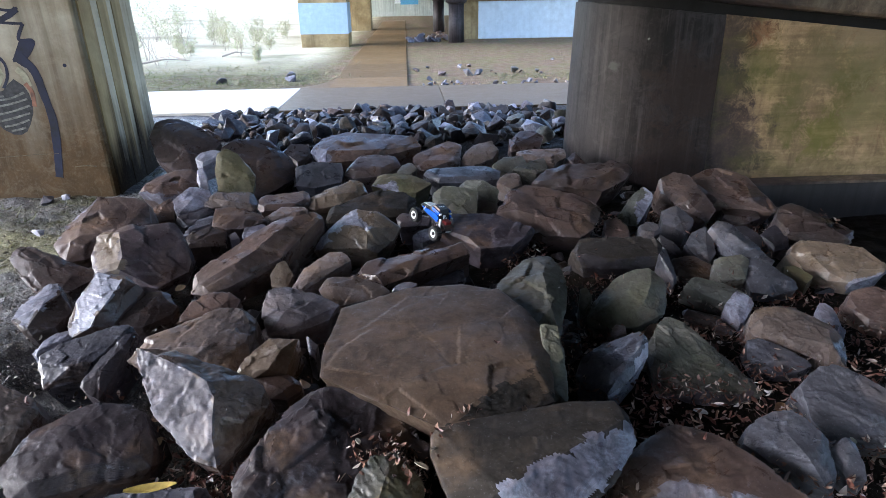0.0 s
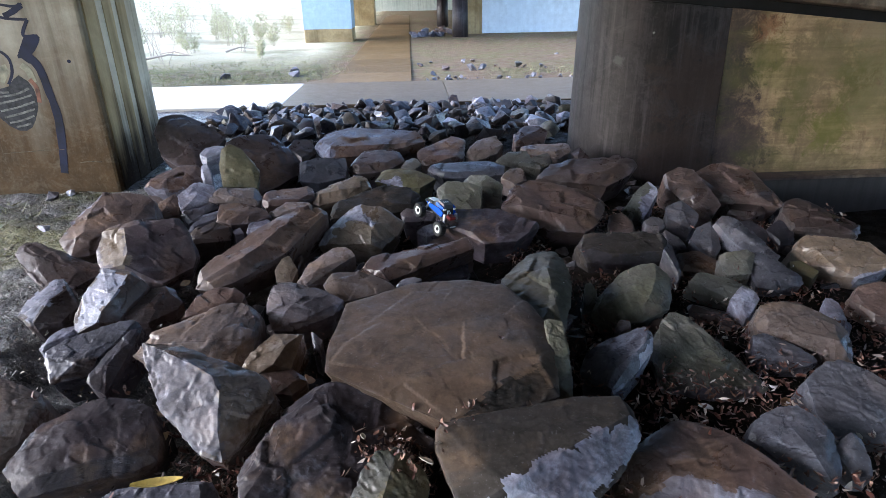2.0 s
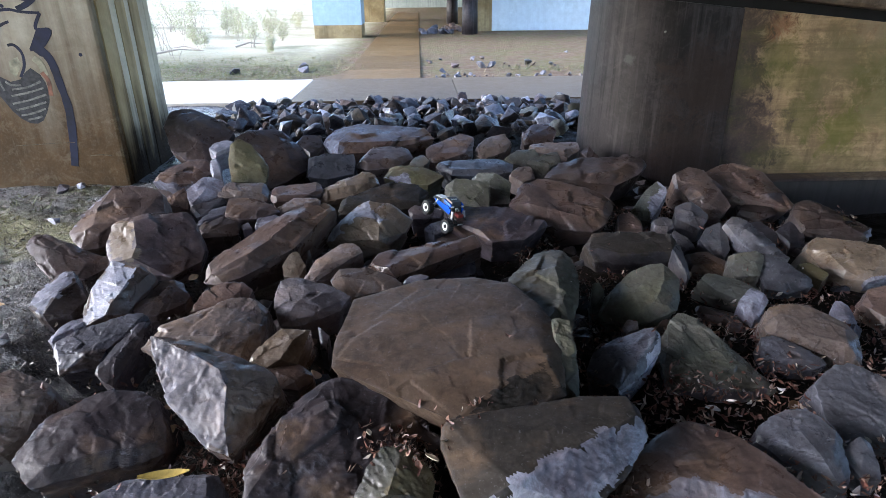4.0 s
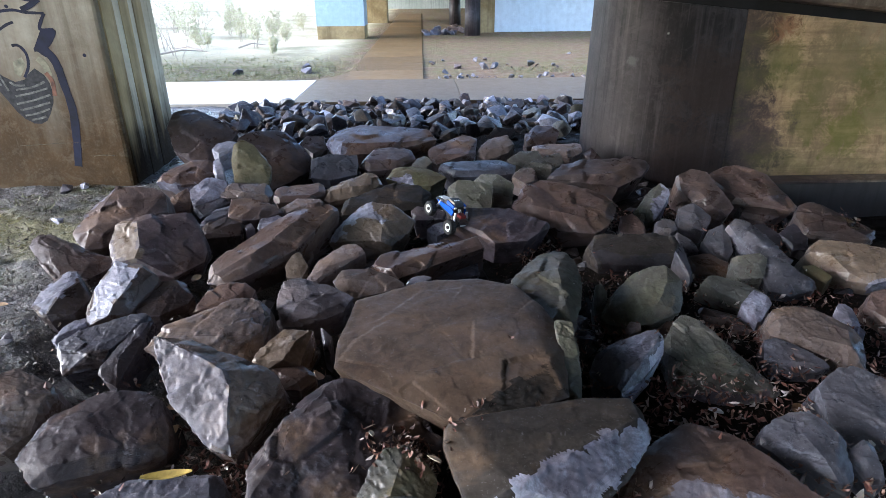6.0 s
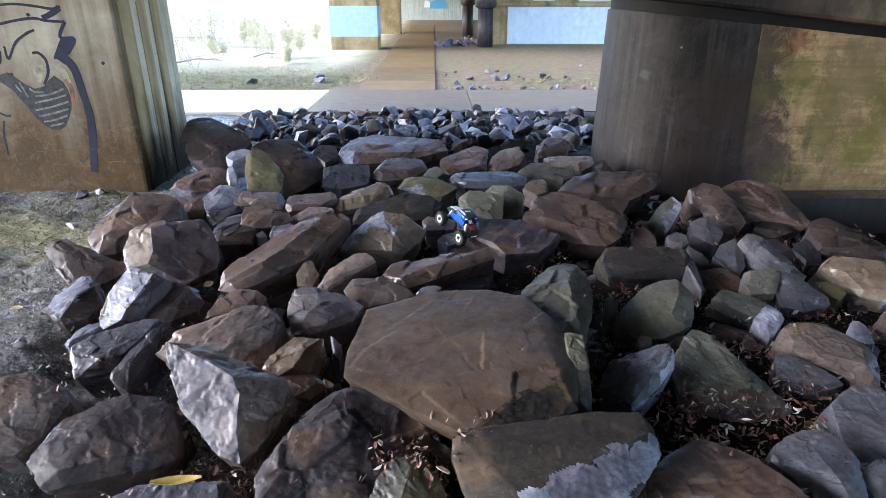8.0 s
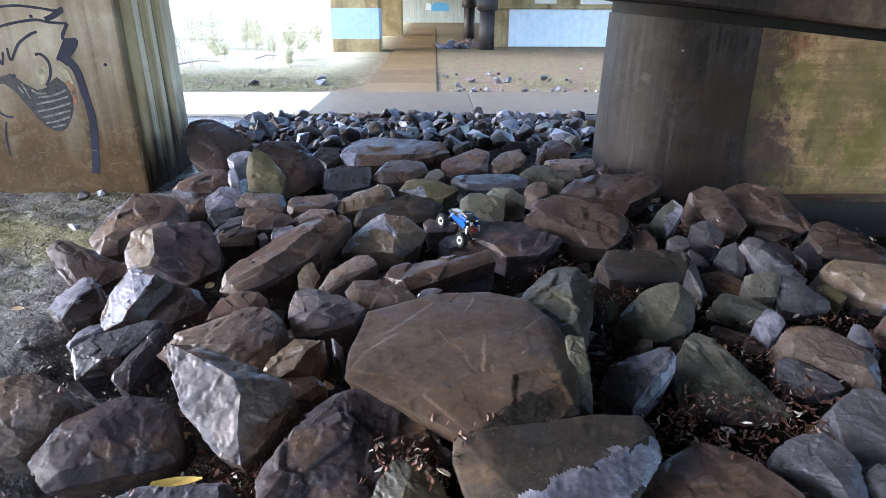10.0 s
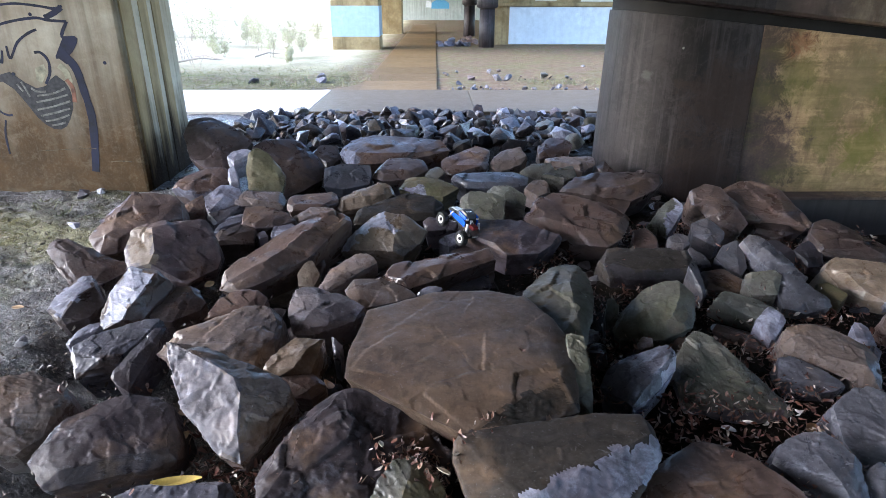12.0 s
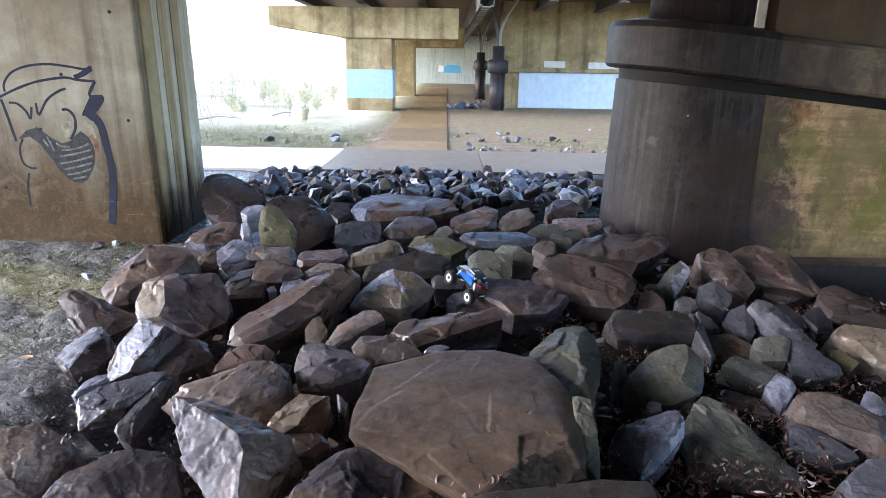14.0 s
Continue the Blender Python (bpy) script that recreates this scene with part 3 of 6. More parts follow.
# ---------------------------------------------------------------- large structure
def make_ground():
    xs = sorted({round(-8 + i * 0.2, 2) for i in range(86)} | {round(-4.6 + i * 0.06, 2) for i in range(58)} | {-900, -300, -120, -60, -35, -25, -18, -14, -11, 12, 16, 24, 40, 80, 300, 900})
    ys = sorted({round(-1 + i * 0.2, 2) for i in range(90)} | {round(1.4 + i * 0.06, 2) for i in range(74)} | {-900, -200, -60, -25, -12, -6, -3, 18, 20, 22, 24, 26, 28, 31, 34, 38, 42, 48, 55, 70, 100, 200, 900})
    bm = bmesh.new()
    grid = []
    for y in ys:
        row = []
        for x in xs:
            z = 0.0
            if -8.5 < x < 9.5 and -1.5 < y < 17:
                z = noise.noise(Vector((x * 0.9, y * 0.9, 0))) * 0.03 + noise.noise(Vector((x * 2.7, y * 2.7, 3))) * 0.03 + noise.noise(Vector((x * 7.3, y * 7.3, 9))) * 0.012 - 0.02
                if x < -1.2 and y < 5.8:
                    z += 0.03 * noise.noise(Vector((x * 9, y * 9, 2))) + 0.024 * noise.noise(Vector((x * 21, y * 21, 5)))
                # the bed of the rock pile lies lower than the mud beside it
                z -= 0.34 * max(0, min(1, (x + 2.3) / 0.7)) * max(0, min(1, (1.05 - x) / 0.5)) * max(0, min(1, (9.9 - y) / 2.0)) * max(0, min(1, (y - 0.7) / 0.6))
                # a dark hollow runs along the footing
                z -= 0.4 * max(0, min(1, (x - 2.2) / 0.6)) * max(0, min(1, (y - 4.0) / 0.7)) * max(0, min(1, (6.6 - y) / 0.4))
            if x < -5 and y > 15:
                z += min(3.0, (-5 - x) * 0.06) * min(1, (y - 15) / 8)
            row.append(bm.verts.new((x, y, z)))
        grid.append(row)
    for a, b in zip(grid, grid[1:]):
        for i in range(len(xs) - 1):
            bm.faces.new((a[i], a[i + 1], b[i + 1], b[i]))
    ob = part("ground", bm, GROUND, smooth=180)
    return tagged(ob, "damp muddy earth with thin grass and straw", "ground", kind="structure")


make_ground()


def make_paths():
    cross = new("pavement")
    tagged(cross, "concrete footpath crossing in front of the rock pile", "footpath", kind="structure")
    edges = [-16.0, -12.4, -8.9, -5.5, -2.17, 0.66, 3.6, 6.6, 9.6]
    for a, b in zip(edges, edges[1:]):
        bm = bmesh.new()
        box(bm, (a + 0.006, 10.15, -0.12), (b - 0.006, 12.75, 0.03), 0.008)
        # slabs beyond the deck's edge are paler, with daylight put into their colour
        part("slab", bm, PATH_PALE if b < -2 else PATH_CROSS, cross, "dry concrete slab, coloured paler for the open daylight" if b < -2 else "")
    walkway = new("walkway")
    tagged(walkway, "brown damp concrete footpath leading under the bridge", "footpath", kind="structure")
    y = 12.76
    while y < 48:
        bm = bmesh.new()
        box(bm, (-1.6, y + 0.006, -0.12), (0.02, y + 1.5 - 0.006, 0.03), 0.008)
        part("slab", bm, PATH_WET, walkway)
        y += 1.5
    # curved flare where the two paths meet
    bm = bmesh.new()
    pts = [(-1.6, 12.76), (-1.6, 14.6)] + [(-1.6 - 1.0 * (1 - math.cos(a)), 14.6 - 1.84 * math.sin(a)) for a in [i * math.pi / 16 for i in range(1, 9)]]
    f = bm.faces.new([bm.verts.new((x, yy, 0.028)) for x, yy in pts])
    r = bmesh.ops.extrude_face_region(bm, geom=[f])
    bmesh.ops.translate(bm, verts=[e for e in r["geom"] if isinstance(e, bmesh.types.BMVert)], vec=(0, 0, -0.14))
    bmesh.ops.recalc_face_normals(bm, faces=bm.faces)
    part("flare", bm, PATH_WET, walkway)


make_paths()


TIE_HOLES = [(-3.09, 1.21), (-3.13, 2.19), (-3.67, 1.63), (-3.96, 1.11), (-4.41, 0.53)]


def near_left_pier():
    pier = new("pier_left")
    tagged(pier, "stained concrete bridge pier with spray-painted lines", "bridge pier", kind="structure")
    bm = bmesh.new()
    box(bm, (-8.5, 5.85, -0.3), (-2.9, 7.05, 3.5), 0.03)
    part("wall", bm, CONC_LEFT, pier)
    # board-marked end face with shallow vertical ribs
    y = 5.92
    for w in (0.24, 0.13, 0.19, 0.1, 0.2, 0.14, 0.12):
        bm = bmesh.new()
        box(bm, (-2.93, y, -0.3), (-2.888 + 0.004 * (w > 0.18), y + w - 0.006, 3.48), 0.008)
        part("board_strip", bm, CONC_STRIP if w < 0.18 else CONC_SIDE, pier)
        y += w
    for x, z in TIE_HOLES:
        bm = bmesh.new()
        tube(bm, (x, 5.846, z), (x, 5.87, z), 0.016, 0.012, 14)
        part("tie_hole", bm, INK, pier, "dark formwork tie hole")
    return pier


near_left_pier()


def round_nose(bm, cx, cy, r, profile, x_end, fall=0.0, n=40):
    """A wall with a half-round end, from (overhang, height, share of the fall); fall: how fast it drops towards x_end."""
    rings = []
    for off, z, w in profile:
        pts = [(x_end, cy + r + off)]
        pts += [(cx - (r + off) * math.sin(math.pi * i / n), cy + (r + off) * math.cos(math.pi * i / n)) for i in range(n + 1)]
        pts.append((x_end, cy - r - off))
        rings.append([bm.verts.new((x, y, z - w * fall * (x - cx + r))) for x, y in pts])
    for lo, hi in zip(rings, rings[1:]):
        for i in range(len(lo)):
            j = (i + 1) % len(lo)
            bm.faces.new((lo[i], lo[j], hi[j], hi[i]))
    bm.faces.new(rings[0])
    bm.faces.new(rings[-1])
    bmesh.ops.recalc_face_normals(bm, faces=bm.faces)
    return bm


def near_right_pier():
    pier = new("pier_right")
    tagged(pier, "dark round-nosed concrete pier with moss-stained wall", "bridge pier", kind="structure")
    cx, cy, r = 2.52, 6.5, 0.75
    joint, front, fall = 2.98, 5.753, 0.105
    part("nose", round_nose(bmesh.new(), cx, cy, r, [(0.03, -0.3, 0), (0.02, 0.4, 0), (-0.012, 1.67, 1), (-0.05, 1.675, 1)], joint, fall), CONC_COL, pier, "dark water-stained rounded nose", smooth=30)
    # recess in the black tone, for the shaded underside of the capital
    part("drip_groove", round_nose(bmesh.new(), cx, cy, r, [(-0.035, 1.6, 1), (-0.035, 1.776, 1)], 9.4, fall), CONC_UNDERSHADE, pier, "groove under the string course, coloured black for its shade", smooth=25)
    cap = [(-0.1, 1.77, 1), (0.09, 1.785, 1), (0.115, 1.81, 1), (0.115, 2.16, 1), (0.08, 2.22, 1), (-0.1, 2.26, 1)]
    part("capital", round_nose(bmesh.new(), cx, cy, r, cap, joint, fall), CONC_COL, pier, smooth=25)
    bm = bmesh.new()
    lathe(bm, [(0.52, 2.08), (0.5, 3.5)], 40, (cx + 0.05, cy, 0))
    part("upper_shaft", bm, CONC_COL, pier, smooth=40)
    bm = bmesh.new()
    box(bm, (joint + 0.002, front, -0.3), (9.5, 7.2, 1.7), 0.006)
    for v in bm.verts:
        if v.co.z > 1:
            v.co.z -= (v.co.x - cx + r) * fall + 0.02
    part("wall", bm, CONC_WALL, pier)
    # the string course runs on from the capital, undercut by a sloping drip
    bm = bmesh.new()
    rings = []
    for x in (joint + 0.002, 9.5):
        dz = fall * (x - cx + r)
        rings.append([bm.verts.new((x, y, z - dz)) for y, z in ((front + 0.2, 1.77), (front + 0.04, 1.772), (front - 0.09, 1.785), (front - 0.112, 1.81), (front - 0.112, 2.16), (front - 0.08, 2.2), (front + 0.3, 2.26), (7.0, 2.26), (7.0, 1.77))])
    for i in range(9):
        j = (i + 1) % 9
        bm.faces.new((rings[0][i], rings[0][j], rings[1][j], rings[1][i]))
    bm.faces.new(rings[0])
    bm.faces.new(rings[1])
    bmesh.ops.recalc_face_normals(bm, faces=bm.faces)
    part("ledge", bm, CONC_LEDGE, pier)
    bm = bmesh.new()
    box(bm, (3.1, 6.05, 1.2), (9.5, 6.9, 3.5), 0.02)
    part("upper_wall", bm, CONC_DARK, pier)
    bm = bmesh.new()
    box(bm, (2.86, 5.95, 2.1), (2.95, 5.99, 2.48), 0.01)
    part("steel_plate", bm, PATH_PALE, pier, "small pale plate standing on the capital")
    bm = bmesh.new()
    box(bm, (joint, 5.56, -0.7), (9.5, 6.0, -0.05), 0.012)
    part("footing", bm, CONC_FOOT, pier, "dark damp concrete footing")
    bm = bmesh.new()
    # thin pale strip that paints the light on the footing's top edge
    box(bm, (joint, 5.55, -0.048), (9.5, 5.752, -0.02), 0.006)
    part("footing_lip", bm, CONC_LEDGE, pier, "pale lip added for the lit top edge of the footing")
    return pier


near_right_pier()


def far_left_pier(x0, x1, y, band):
    pier = new("pier_far_left")
    tagged(pier, "ochre concrete pier with pale blue painted band" if band else "ochre concrete pier beside the footpath", "bridge pier", kind="structure")
    bm = bmesh.new()
    box(bm, (x0, y, -0.2), (x1, y + 1.4, 2.7), 0.03)
    part("wall", bm, CONC_FAR, pier)
    if band:
        bm = bmesh.new()
        box(bm, (x0 - 0.006, y - 0.006, 0.47), (x1 + 0.006, y + 1.406, 1.55), 0.004)
        part("painted_band", bm, BLUE, pier, "pale blue painted band")
    return pier


far_left_pier(-3.9, -2.12, 24.0, True)
far_left_pier(-3.3, -1.85, 35.5, False)


def cap_beam(x0, x1, y, z0, z1, neck):
    bm = bmesh.new()
    box(bm, (x0, y - 0.1, z0), (x1, y + 1.5, z1), 0.04)
    bmesh.ops.bisect_plane(bm, geom=bm.verts[:] + bm.edges[:] + bm.faces[:], plane_co=(neck, 0, 0), plane_no=(1, 0, 0))
    for v in bm.verts:
        if v.co.x < neck and v.co.z < z0 + 0.2:
            v.co.z += 0.4 * (neck - v.co.x) / (neck - x0)
    ob = part("cap_beam", bm, CONC_FAR)
    return tagged(ob, "ochre stained concrete cap beam on the piers", "beam", kind="structure")


cap_beam(-6.75, 0.4, 24.0, 2.68, 3.78, -3.9)
cap_beam(-6.0, 0.9, 35.5, 2.68, 3.78, -3.3)


def far_right_pier():
    pier = new("pier_far_right")
    tagged(pier, "far concrete pier wall with pale blue painted foot", "bridge pier", kind="structure")
    cx, cy = 2.05, 25.4
    bm = bmesh.new()
    lathe(bm, [(0.32, -0.2), (0.3, 1.45)], 28, (cx, cy, 0))
    part("shaft", bm, CONC_COL, pier, smooth=40)
    bm = bmesh.new()
    lathe(bm, [(0.3, 1.44), (0.42, 1.5), (0.42, 1.95), (0.3, 2.0), (0.24, 2.02), (0.24, 2.5), (0.1, 2.52)], 28, (cx, cy, 0))
    part("capital", bm, CONC_COL, pier, smooth=30)
    bm = bmesh.new()
    box(bm, (2.3, 26.9, -0.2), (16, 28.2, 4.35), 0.02)
    part("wall", bm, CONC_FAR, pier)
    bm = bmesh.new()
    box(bm, (3.1, 26.86, 0.02), (16, 26.99, 1.5), 0.01)
    part("painted_band", bm, BLUE_PALE, pier, "pale blue painted foot of the wall")
    bm = bmesh.new()
    box(bm, (2.5, 26.74, 1.52), (16, 26.99, 1.66), 0.02)
    part("ledge", bm, CONC_FAR, pier)
    for x0, x1, z0, z1 in ((4.15, 5.05, 1.72, 1.98), (6.05, 9.0, 1.7, 1.96)):
        bm = bmesh.new()
        box(bm, (x0, 26.89, z0), (x1, 26.95, z1), 0.004)
        part("pale_patch", bm, PATH_PALE, pier, "whitewashed patch on the wall")
    return pier


far_right_pier()


def deck():
    bm = bmesh.new()
    # the near slab is unseen; its edges and height are set to shape daylight
    box(bm, (-6.5, -18.0, 3.52), (10.5, 9.5, 3.95), 0.03)
    box(bm, (-6.5, 22.5, 4.36), (11.0, 60, 4.75), 0.03)
    ob = part("bridge_deck", bm, CONC_DARK)
    tagged(ob, "stained concrete underside of the bridge deck", "bridge deck", kind="structure")
    for x in (-5.6, -3.3, -1.0, 1.3, 3.7, 6.2, 8.6):
        bm = bmesh.new()
        for y0, y1, z in ((-17.9, 9.4, 3.515), (22.6, 59.9, 4.355)):
            box(bm, (x - 0.03, y0, z - 0.35), (x + 0.03, y1, z), 0.004)
            box(bm, (x - 0.16, y0, z - 0.4), (x + 0.16, y1, z - 0.352), 0.004)
        g = part("deck_girder", bm, STEEL)
        tagged(g, "brown painted steel girder under the bridge deck", "girder", "girders under the deck")


deck()


def side_light_block():
    bm = bmesh.new()
    # out of view, added only to cut the fill light from the east
    box(bm, (10.6, -9.0, -0.3), (11.1, 9.5, 2.2), 0.02)
    tagged(part("wall_east", bm, CONC_DARK), "unseen low wall added to hold back light from the east", "wall", kind="structure")


side_light_block()

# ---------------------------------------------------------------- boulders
# the slab's front takes the dark olive tone, its shade put into the colour
stone("slab", (0.10, 2.26, 0.27), 0.626, (0.00, 0.08), 0.06, ((8, 0.83), (37, 0.88), (57, 1), (75, 0.97), (102, 0.93), (116, 0.89), (137, 0.96), (149, 0.83), (172, 0.8), (191, 0.79), (206, 0.6), (226, 0.52), (248, 0.51), (269, 0.67), (288, 0.65), (307, 0.73), (325, 0.85)), crest=((287, 0.43, 0.025), (312, 0.53, 0.044), (340, 0.67, 0.049)), grit=0.05, chips=0, facing=("olive", (0.2, -0.8, 0.55), 0.72))
stone("film", (0.64, 2.82, 0.25), 0.455, (0.02, 0.12), 0.06, ((26, 0.51), (52, 0.74), (65, 0.94), (73, 1), (88, 0.8), (141, 0.46), (252, 0.8), (282, 0.72), (320, 0.41)), crest=((63, 0.4, 0.039), (290, 0.38, 0.048)), label="olive-green mossy boulder behind the large slab", grit=0.35, chips=1)
stone("film", (0.61, 2.18, 0.26), 0.221, (0.10, 0.30), 0.06, ((56, 0.42), (74, 0.91), (94, 1), (170, 0.19), (257, 0.87), (274, 0.88), (322, 0.24)), label="olive-green mossy edge stone beside the large slab", grit=0.5, chips=1)
stone("olive", (0.42, 1.67, 0.20), 0.421, (0.00, 0.25), 0.06, ((8, 0.91), (23, 0.98), (33, 1), (51, 0.71), (103, 0.46), (137, 0.61), (156, 0.86), (162, 0.88), (175, 0.85), (186, 0.79), (202, 0.78), (214, 0.81), (302, 0.55), (340, 0.66)), crest=((16, 0.86, 0.046), (4, 0.44, 0.065), (312, 0.19, 0.072), (228, 0.5, 0.065), (160, 0.81, 0.016)), label="dark olive block with a rough pale broken front", grit=0, chips=0, facing=("pale", (0.35, -0.75, 0.45), 0.8))
stone("brown", (1.08, 1.66, 0.12), 0.402, (0.16, 0.25), 0.06, ((11, 0.39), (56, 0.37), (85, 0.45), (113, 0.53), (123, 0.52), (149, 0.52), (164, 0.77), (179, 0.87), (194, 1), (320, 0.75), (330, 0.78), (344, 0.54)), crest=((150, 0.35, 0.025), (195, 0.42, 0.04)), grit=0.4, chips=2, facing=("pale", (-0.7, -0.6, 0.3), 0.7))
stone("mud", (-0.33, 1.83, 0.12), 0.399, (-0.10, 0.35), 0.06, ((4, 0.97), (24, 0.82), (52, 0.75), (74, 0.7), (98, 0.69), (117, 0.73), (136, 0.71), (154, 0.66), (175, 0.76), (190, 0.83), (203, 0.91), (216, 1), (311, 0.74), (333, 0.89)), crest=((196, 0.56, 0.051), (120, 0.1, 0.051), (349, 0.44, 0.038)), grit=0.9, chips=3)
stone("green", (-0.12, 1.67, 0.12), 0.166, (-0.03, 0.50), 0.06, ((59, 0.6), (90, 0.63), (120, 0.65), (167, 0.63), (203, 0.9), (215, 1), (329, 0.85), (357, 0.86)), crest=((292, 0.05, 0.051), (255, 0.54, 0.051)), label="small grey and yellow-green wedge-shaped stone", grit=0.5, chips=2, facing=("moss", (0.75, -0.3, 0.6), 0.72))
# the rough split face is also coloured paler, as the lit side
stone("tan", (-0.89, 2.10, 0.18), 0.352, (-0.20, 0.60), 0.06, ((5, 0.7), (13, 0.72), (29, 0.66), (58, 0.49), (104, 0.48), (128, 0.67), (139, 0.88), (148, 1), (155, 0.86), (163, 0.68), (177, 0.59), (195, 0.48), (240, 0.41), (273, 0.51), (294, 0.62), (330, 0.56)), crest=((147, 0.72, 0.027), (139, 0.35, 0.057), (70, 0.09, 0.091), (330, 0.18, 0.095), (296, 0.47, 0.068)), label="large tan boulder with a rough split face, paled as lit", grit=0.6, chips=2, facing=("band", (-0.75, -0.6, 0.3), 0.62))
stone("tan", (-1.14, 2.70, 0.14), 0.326, (-0.18, 0.41), 0.06, ((12, 0.9), (35, 1), (49, 0.95), (73, 0.59), (131, 0.39), (177, 0.57), (208, 0.87), (218, 0.74), (267, 0.57), (332, 0.81), (348, 0.85)), crest=((213, 0.56, 0.049), (318, 0.39, 0.073), (12, 0.66, 0.037), (351, 0.81, 0.049)), grit=0.5, chips=2)
stone("pale2", (-0.72, 2.53, 0.13), 0.168, (-0.16, 0.58), 0.06, ((18, 0.73), (39, 1), (92, 0.52), (139, 0.42), (206, 0.86), (242, 0.63), (325, 0.64)), crest=((17, 0.42, 0.035), (282, 0.46, 0.035)), grit=0.5, chips=2)
stone("brown", (-0.66, 2.41, 0.05), 0.119, (-0.13, 0.48), 0.12, ((12, 0.91), (73, 0.61), (165, 1), (248, 0.54), (310, 0.67), (356, 0.94)), grit=0.5, chips=2)
stone("grey", (-0.53, 2.69, 0.08), 0.074, (-0.10, 0.49), 0.06, ((21, 0.41), (120, 1), (250, 0.48), (291, 0.92)), grit=0.5, chips=2)
stone("tan", (-1.74, 2.10, 0.13), 0.184, (-0.32, 0.39), 0.06, ((36, 0.77), (58, 0.85), (113, 1.0), (162, 1.35), (215, 1.3), (250, 1.05), (277, 0.87), (317, 0.61), (359, 0.55)), crest=((90, 0.19, 0.033), (225, 0.46, 0.03), (22, 0.49, 0.03)), grit=0.5, chips=2)
stone("mud", (-1.36, 1.95, 0.10), 0.289, (-0.15, 0.30), 0.06, ((14, 0.94), (47, 0.93), (63, 0.88), (89, 0.76), (120, 0.67), (150, 0.66), (178, 0.76), (195, 0.77), (206, 0.86), (239, 0.81), (252, 0.57), (308, 0.51), (341, 0.81), (353, 1)), crest=((204, 0.62, 0.027), (134, 0.17, 0.045), (320, 0.44, 0.054), (352, 0.89, 0.045), (242, 0.61, 0.045)), label="broad purple-brown wet boulder with pale chipped corner", grit=0.2, chips=2, facing=("drab", (-0.85, -0.4, 0.2), 0.74))
stone("grey", (-1.01, 1.70, 0.05), 0.233, (-0.13, 0.21), 0.06, ((12, 0.91), (24, 0.87), (70, 0.28), (161, 0.55), (190, 0.87), (203, 0.85), (350, 1)), grit=0.5, chips=2)
# the undercut front is toned darker to carry its shade
stone("grey", (-1.65, 2.66, 0.10), 0.247, (-0.15, 0.35), 0.06, ((27, 0.36), (48, 0.97), (57, 1), (90, 0.65), (153, 0.62), (185, 0.81), (204, 0.81), (239, 0.87), (283, 0.54), (316, 0.25)), crest=((212, 0.72, 0.025), (256, 0.43, 0.048), (310, 0.36, 0.042), (47, 0.71, 0.017)), label="flat grey boulder, its undercut front coloured dark for shade", grit=0.5, chips=2, facing=("deep", (0, -0.97, 0.2), 0.8))
stone("dark", (-1.52, 2.60, 0.08), 0.215, (-0.40, 0.45), 0.06, ((63, 0.54), (72, 1), (83, 0.81), (186, 0.24), (236, 0.69), (253, 0.7), (274, 0.75), (286, 0.22)), crest=((261, 0.27, 0.027),), grit=0.5, chips=2)
stone("pale", (-1.97, 2.91, 0.05), 0.109, (-0.17, 0.25), 0.06, ((28, 0.76), (72, 1), (199, 0.34), (242, 0.92), (256, 0.92), (301, 0.49)), grit=0.5, chips=2)
# on these two the skylight is painted as a white tone on the upper left
stone("deep", (-2.15, 3.19, 0.12), 0.159, (-0.30, 0.60), 0.06, ((4, 0.96), (51, 0.82), (83, 1), (106, 0.66), (178, 0.59), (219, 0.94), (252, 0.9), (270, 0.91), (319, 0.81)), crest=((295, 0.35, 0.053), (40, 0.67, 0.027), (265, 0.89, 0.033)), label="dark boulder, its sky-lit upper face coloured whitish", grit=0.35, chips=2, facing=("white", (-0.2, -0.3, 0.93), 0.9))
stone("brown", (-1.77, 3.14, 0.14), 0.225, (-0.25, 0.70), 0.06, ((26, 0.73), (37, 0.9), (66, 0.8), (116, 0.78), (160, 0.58), (208, 0.79), (235, 1), (252, 0.62), (306, 0.5)), crest=((303, 0.32, 0.092), (260, 0.73, 0.067), (52, 0.62, 0.05)), label="brown block, its sky-lit side coloured whitish", grit=0.35, chips=2, facing=("white", (-0.25, -0.35, 0.9), 0.9))
stone("deep", (-2.35, 3.70, 0.13), 0.273, (-0.30, 0.45), 0.06, ((2, 0.89), (15, 0.83), (93, 0.31), (149, 0.85), (158, 1), (178, 0.9), (205, 0.65), (259, 0.61), (315, 0.69)), crest=((173, 0.49, 0.041), (341, 0.45, 0.031)), grit=0.4, chips=2)
stone("boxy", (-1.78, 3.73, 0.20), 0.289, (-0.30, 0.75), 0.06, ((4, 1), (34, 0.92), (59, 0.96), (130, 0.68), (150, 0.78), (170, 0.94), (194, 0.95), (216, 0.97), (227, 0.55), (249, 0.47), (308, 0.71), (353, 0.99)), crest=((237, 0.42, 0.1), (159, 0.48, 0.067), (241, 0.62, 0.072), (44, 0.62, 0.036)), grit=0.35, chips=2, facing=("pale2", (-0.6, -0.6, 0.5), 0.7))
